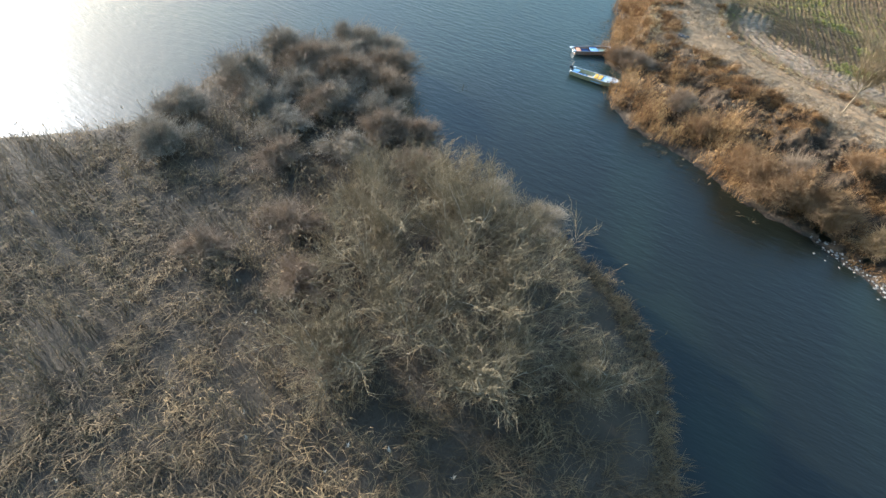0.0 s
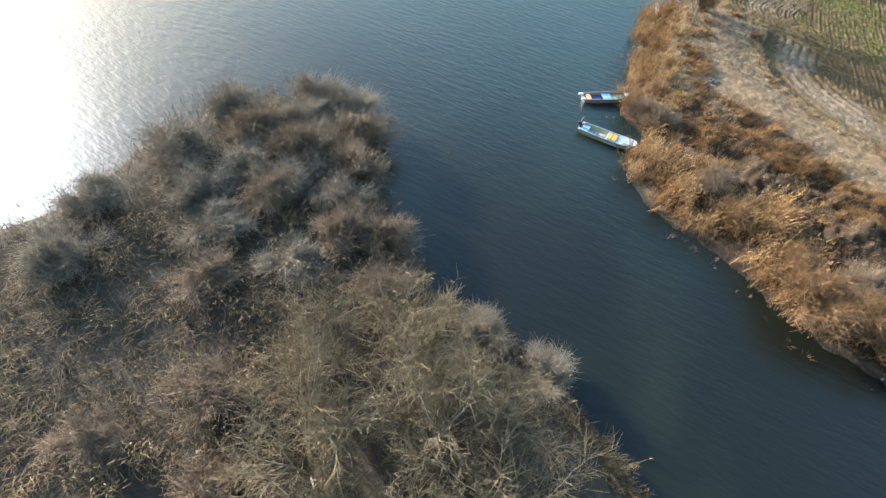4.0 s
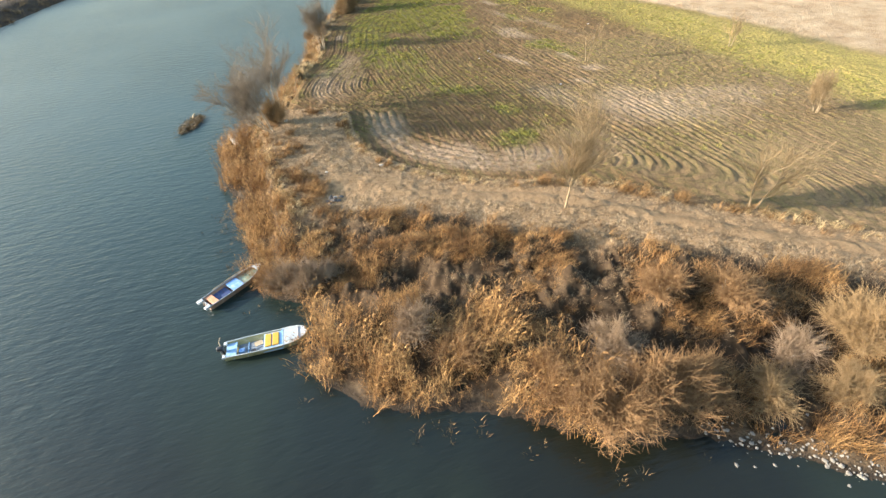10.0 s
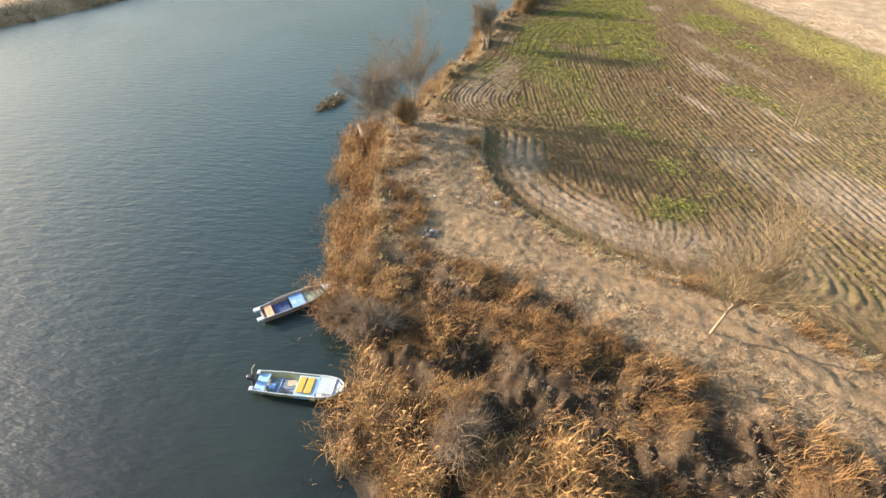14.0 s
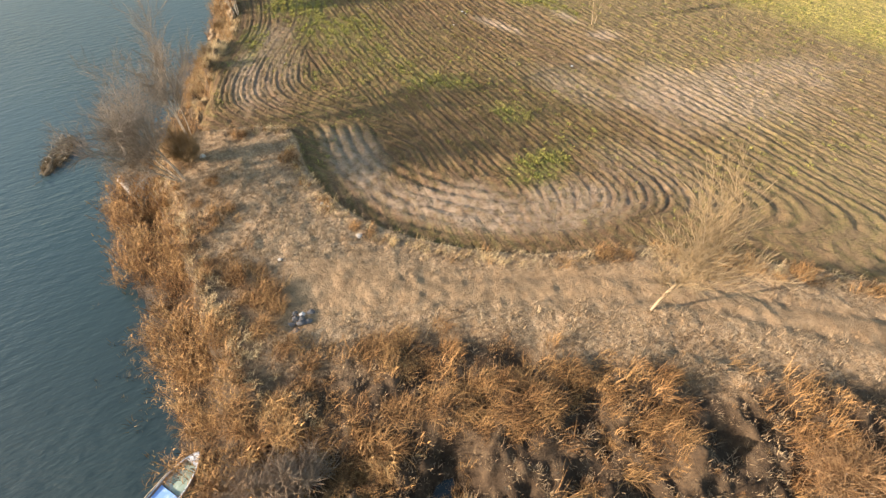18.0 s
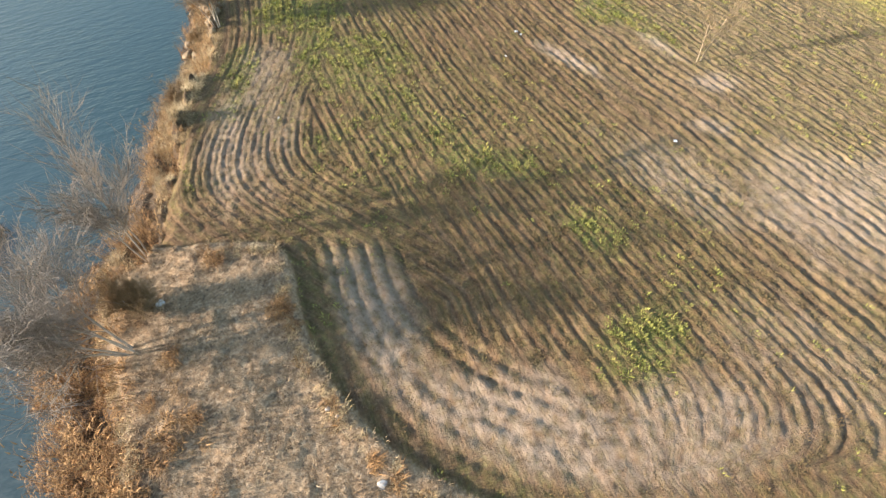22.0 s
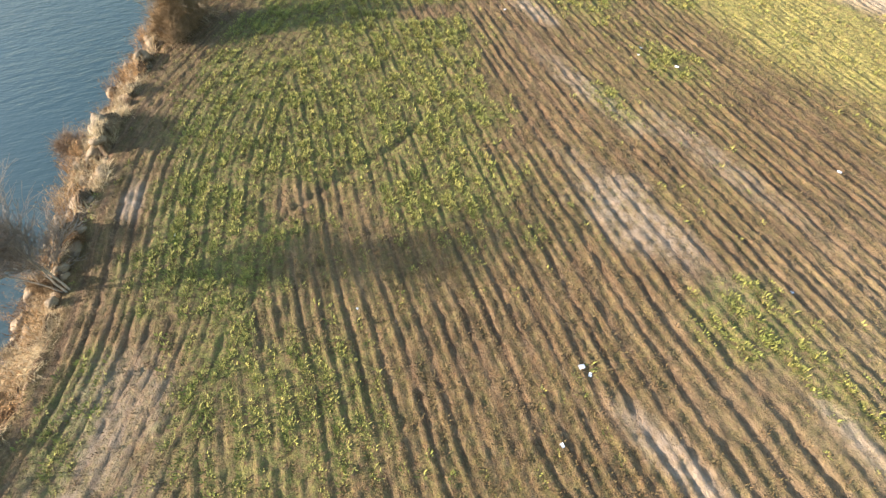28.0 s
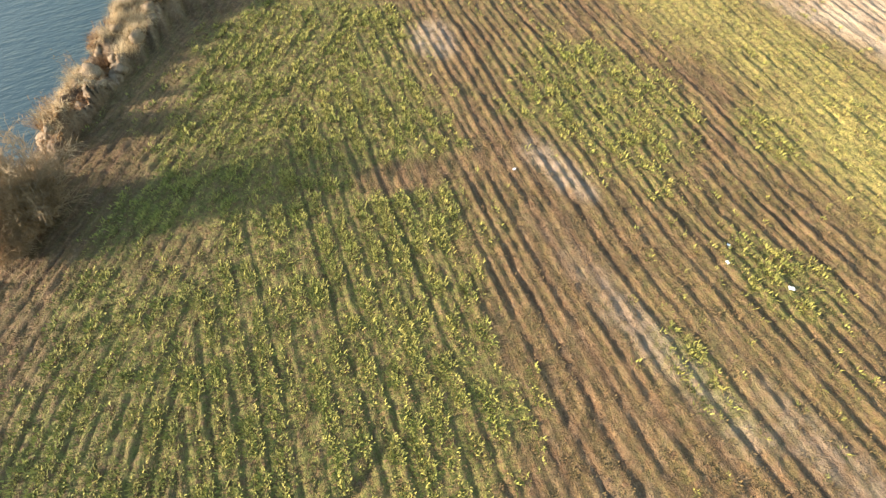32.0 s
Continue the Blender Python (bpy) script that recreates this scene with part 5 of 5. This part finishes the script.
# dry weeds and stubble between the rows
pos, rs = sample(50000, -5, 46, 56, 140, lambda x, y: inside(x, y, FIELD) * sstep(0.2, 0.5, np.abs(np.mod(row_coord(x, y), 1.0) - 0.5) * 2) * (0.1 + 0.6 * sstep(0.35, 0.65, fbm(x, y, 3.0, 6, 3))), 72)
n = len(pos)
stuff("field_stubble", scatter(LEAVES, pos, rs.uniform(0, 6.3, n), rs.uniform(0.35, 0.75, n)), WITHER, "dry weeds and stubble scattered on the soil", "stubble")

# dead stems standing in the shallows
pos, rs = sample(9000, -18, 14, 33, 100, lambda x, y: np.exp(-((shore_d(x, y) + 0.9) / 0.7) ** 2) * (0.15 + 0.5 * sstep(0.5, 0.65, fbm(x, y, 2.5, 6))), 67)
pos[:, 2] = WATER_Z - 0.05
n = len(pos)
stuff("drowned_stems", scatter(GRASS, pos, rs.uniform(0, 6.3, n), rs.uniform(0.8, 1.8, n)), REED, "broken dead stems standing in the shallows", "reeds")
# far shore
pos, rs = sample(5000, -95, -45, 60, 190, lambda x, y: sstep(0.0, 0.6, signed(x, y, FAR_EDGE, FAR_LAND)) * sstep(9, 2, signed(x, y, FAR_EDGE, FAR_LAND)), 68)
n = len(pos)
stuff("far_reeds", scatter(LOW_REEDS, pos, rs.uniform(0, 6.3, n), rs.uniform(0.8, 1.6, n)), REED, "dry grass along the far shore", "reeds")

# ---- tussocks that stand out ----
TUSS = [quad_mesh("tussock", *clump(np.random.RandomState(80 + k), 190, 0.42, 0.35, 0.8, 0.0, 0.8, 0.2, 0.6, 0.02, comb=True), TUSSOCK) for k in range(4)]
pts, rs = sample(3200, -11, 34, 38, 140, lambda x, y: tuft_keep(x, y) * 0.5, 69)
for k, p in enumerate(pts[:280]):
    t = tagged(new("tussock", TUSS[k % 4]), "shaggy mound of dead straw-coloured grass on the bank", "grass", "grass tussocks")
    s = rs.uniform(0.8, 1.5)
    t.matrix_world = pose(p[0], p[1], p[2] - 0.05, 0, 0, rs.normal(-40, 50)) @ Matrix.Diagonal((s, s, s * rs.uniform(0.7, 1.0), 1))

rs = np.random.RandomState(91)
HUMPS = []
for k in range(6):
    bm = bmesh.new()
    bm_rock(bm, 1.0, rs.uniform(0.6, 0.9), rs.uniform(0.7, 1.0), 50 + k, 3)
    for v in bm.verts:
        v.co += v.co.normalized() * (0.24 * noise.noise(v.co * 3.3) + 0.14 * noise.noise(v.co * 8.0))
    for f in bm.faces:
        f.smooth = True
    hm = bpy.data.meshes.new("bank_hummock")
    bm.to_mesh(hm)
    bm.free()
    hm.materials.append(TURF)
    HUMPS.append(hm)
for k in range(190):
    y = rs.uniform(99, 141)
    xb = np.interp(y, BANK_X[:, 0], BANK_X[:, 1])
    x = xb - rs.uniform(0.3, 3.6)
    d = shore_d(np.array([x]), np.array([y]))[0]
    if d < 0.1:
        continue
    s = rs.uniform(0.25, 0.58)
    t = tagged(new("bank_hummock", HUMPS[k % 6]), "eroded hummock of earth and matted dead grass on the bank", "hummock", "bank hummocks")
    t.matrix_world = pose(x, y, ground_z(x, y) - 0.1, rs.normal(0, 8), rs.normal(0, 8), rs.normal(70, 40)) @ Matrix.Diagonal((s, s, s * rs.uniform(0.7, 1.2), 1))
    if k % 2 == 0:
        u = tagged(new("tussock", TUSS[k % 4]), "large hump of bleached grass on the river bank", "grass", "grass tussocks")
        u.matrix_world = pose(x + rs.normal(0, 0.4), y + 0.5, ground_z(x, y + 0.5) - 0.05, 0, 0, rs.normal(-40, 50)) @ Matrix.Diagonal((s * 2, s * 2, s * 1.4, 1))

# ---- stones, debris and small things ----
ROCKS = []
for k in range(5):
    bm = bmesh.new()
    bm_rock(bm, 1, rs0.uniform(0.7, 1.0), rs0.uniform(0.45, 0.7), k + 1, 1)
    rme = bpy.data.meshes.new("stone")
    bm.to_mesh(rme)
    bm.free()
    rme.materials.append(STONE)
    ROCKS.append(rme)
beach = lambda x, y: np.exp(-((shore_d(x, y) - 0.4) / 0.9) ** 2) * sstep(12.2, 14.0, x) * sstep(40, 26, x)
pts, rs = sample(3600, 12, 34, 18, 36, beach, 70)
for k, p in enumerate(pts[:170]):
    s = rs.uniform(0.05, 0.14)
    t = tagged(new("stone", ROCKS[k % 5]), "pale rounded river stone at the waterline", "stone", "shore stones")
    t.matrix_world = pose(p[0], p[1], max(p[2], WATER_Z - 0.05) + 0.02, 0, 0, rs.uniform(0, 360)) @ Matrix.Diagonal((s, s, s, 1))
octa = np.array([(1, 0, 0), (0, 1, 0), (-1, 0, 0), (0, -1, 0), (0.3, 0.2, 0.7), (-0.2, 0.3, 0.65), (-0.25, -0.2, 0.7), (0.25, -0.25, 0.6)], float)
oct_q = np.array([(0, 1, 5, 4), (1, 2, 6, 5), (2, 3, 7, 6), (3, 0, 4, 7), (4, 5, 6, 7)])
pos, rs = sample(9000, 12, 36, 16, 36, beach, 71)
n = len(pos)
stuff("shore_gravel", scatter([(octa, oct_q)], pos, rs.uniform(0, 6.3, n), rs.uniform(0.03, 0.1, n)), STONE, "pale gravel and pebbles at the waterline", "gravel")


def single_stone(name, x, y, r, mat, label, category, seed, flat=0.7, z=None):
    bm = bmesh.new()
    bm_rock(bm, r, r * 0.8, r * flat, seed, 2)
    m = bpy.data.meshes.new(name)
    bm.to_mesh(m)
    bm.free()
    m.materials.append(mat)
    ob = tagged(new(name, m), label, category)
    ob.location = (x, y, (ground_z(x, y) if z is None else z) + r * flat * 0.25)
    return ob


for k, (x, y, r) in enumerate(((-6.2, 75.2, 0.2), (0.3, 66.9, 0.15), (1.6, 63.1, 0.2), (-3.1, 63.0, 0.12), (0.6, 66.4, 0.11))):
    single_stone("white_stone", x, y, r, WHITE_STONE, "whitish stone lying in the dead grass", "stone", 20 + k)
heap = thing("rubble_heap", pose(-3.0, 58.4, ground_z(-3.0, 58.4)), "small heap of dark and white rubble on the bare ground", "rubble")
for k in range(9):
    a, rr = 2.4 * k, 0.12 + 0.07 * k
    bm = bmesh.new()
    bm_rock(bm, 0.2 + 0.03 * (k % 3), 0.17, 0.15, 40 + k, 1)
    bmesh.ops.translate(bm, vec=(rr * math.cos(a), rr * math.sin(a), 0.05 + 0.1 * (k < 3)), verts=bm.verts[:])
    part("lump", bm, CONCRETE if k % 8 == 3 else DARK_STONE, heap)

# pipe end on the shore
pipe = thing("concrete_pipe", pose(-12.1, 77.2, -1.75, 0, -14, 112), "weathered white concrete pipe lying at the water's edge", "pipe")
bm = bmesh.new()
bm_tube(bm, [(-0.9, 0, 0), (-0.3, 0, 0), (0.4, 0, 0), (0.9, 0, 0)], [0.27, 0.28, 0.28, 0.29], 16, False)
part("shell", bm, CONCRETE, pipe, smooth=True)
bm = bmesh.new()
bm_tube(bm, [(0.86, 0, 0), (0.97, 0, 0)], [0.33, 0.33], 16)
part("collar", bm, CONCRETE, pipe)

# branch lying in the shallow channel
snag = thing("sunken_branch", pose(-18.7, 37.1, WATER_Z - 0.05, 0, 0, -61), "dark waterlogged branch lying at the water's surface", "branch")
bm = bmesh.new()
bm_tube(bm, [(-1.3, 0, -0.05), (-0.4, 0.12, 0.02), (0.5, -0.05, 0.03), (1.4, 0.1, -0.04)], [0.07, 0.06, 0.045, 0.02], 6)
part("limb", bm, WET_WOOD, snag)
for k in range(4):
    bm = bmesh.new()
    bm_tube(bm, [(-0.5 + 0.4 * k, 0.03, 0.02), (-0.2 + 0.4 * k, 0.35 * (-1) ** k, 0.05), (0.1 + 0.4 * k, 0.6 * (-1) ** k, 0.0)], [0.03, 0.022, 0.01], 5)
    part("twig", bm, WET_WOOD, snag)

# floating mat of debris
islet = thing("debris_mat", pose(-17.5, 84.8, WATER_Z, 0, 0, 72), "mat of drowned branches and dead reeds in the river", "debris")
bm = bmesh.new()
bm_rock(bm, 2.3, 0.85, 0.26, 77, 4)
for v in bm.verts:
    v.co.z += 0.16 * noise.noise(v.co * 2.2)
part("mud_bank", bm, SILT, islet, "brown silt", True)
rsd = np.random.RandomState(9)
dpos = np.stack([rsd.normal(0, 1.0, 1200), rsd.normal(0, 0.4, 1200), np.full(1200, 0.1)], -1)
mesh_part("dead_reed", quad_mesh("dead_reed", *scatter(GRASS, dpos, rsd.uniform(0, 6.3, 1200), rsd.uniform(0.5, 1.2, 1200)), REED), islet)
for _ in range(22):
    p = Vector((rsd.normal(0, 1.3), rsd.normal(0, 0.5), 0.1))
    q = p + Vector((rsd.normal(0, 0.7), rsd.normal(0, 0.5), rsd.uniform(0.0, 0.35)))
    bm = bmesh.new()
    bm_tube(bm, [p, (p + q) / 2 + Vector((0.04, 0.03, 0.03)), q], [0.035, 0.028, 0.014], 5)
    part("branch", bm, BARK_GREY, islet)
bm = bmesh.new()
bm_tube(bm, [(1.6, 0.5, 0.12), (2.3, 0.75, 0.18), (2.9, 0.9, 0.15)], [0.1, 0.12, 0.08], 8)
part("log", bm, BARK_PALE, islet, "pale driftwood log")

# scraps lying in the field and on the water
SCRAPS = []
for k in range(3):
    bm = bmesh.new()
    bmesh.ops.create_grid(bm, x_segments=4, y_segments=3, size=1.0)
    for v in bm.verts:
        v.co.z = 0.35 + 0.5 * noise.noise(v.co * 1.7 + Vector((k * 9, 0, 0)))
    ext = bmesh.ops.extrude_face_region(bm, geom=bm.faces[:])
    bmesh.ops.translate(bm, vec=(0, 0, -0.12), verts=[v for v in ext["geom"] if isinstance(v, bmesh.types.BMVert)])
    sm = bpy.data.meshes.new("litter")
    bm.to_mesh(sm)
    bm.free()
    sm.materials.append(LITTER)
    SCRAPS.append(sm)
for k, (x, y, s) in enumerate(((21.0, 89.6, 0.2), (21.2, 89.2, 0.14), (18.85, 87.0, 0.13), (24.4, 74.7, 0.17), (2.0, 87.5, 0.13), (4.6, 102.5, 0.14), (38.9, 95.0, 0.17), (31.7, 89.8, 0.13), (35.0, 108.5, 0.15), (34.4, 107.8, 0.13), (36.0, 105.8, 0.18), (28.2, 116.0, 0.12), (12.6, 95.3, 0.1))):
    t = tagged(new("litter", SCRAPS[k % 3]), "crumpled white plastic scrap on the soil", "litter", "scraps")
    t.matrix_world = pose(x, y, ground_z(x, y), 0, 0, 50 * k) @ Matrix.Diagonal((s * 0.65, s * 0.45, s * 0.45, 1))
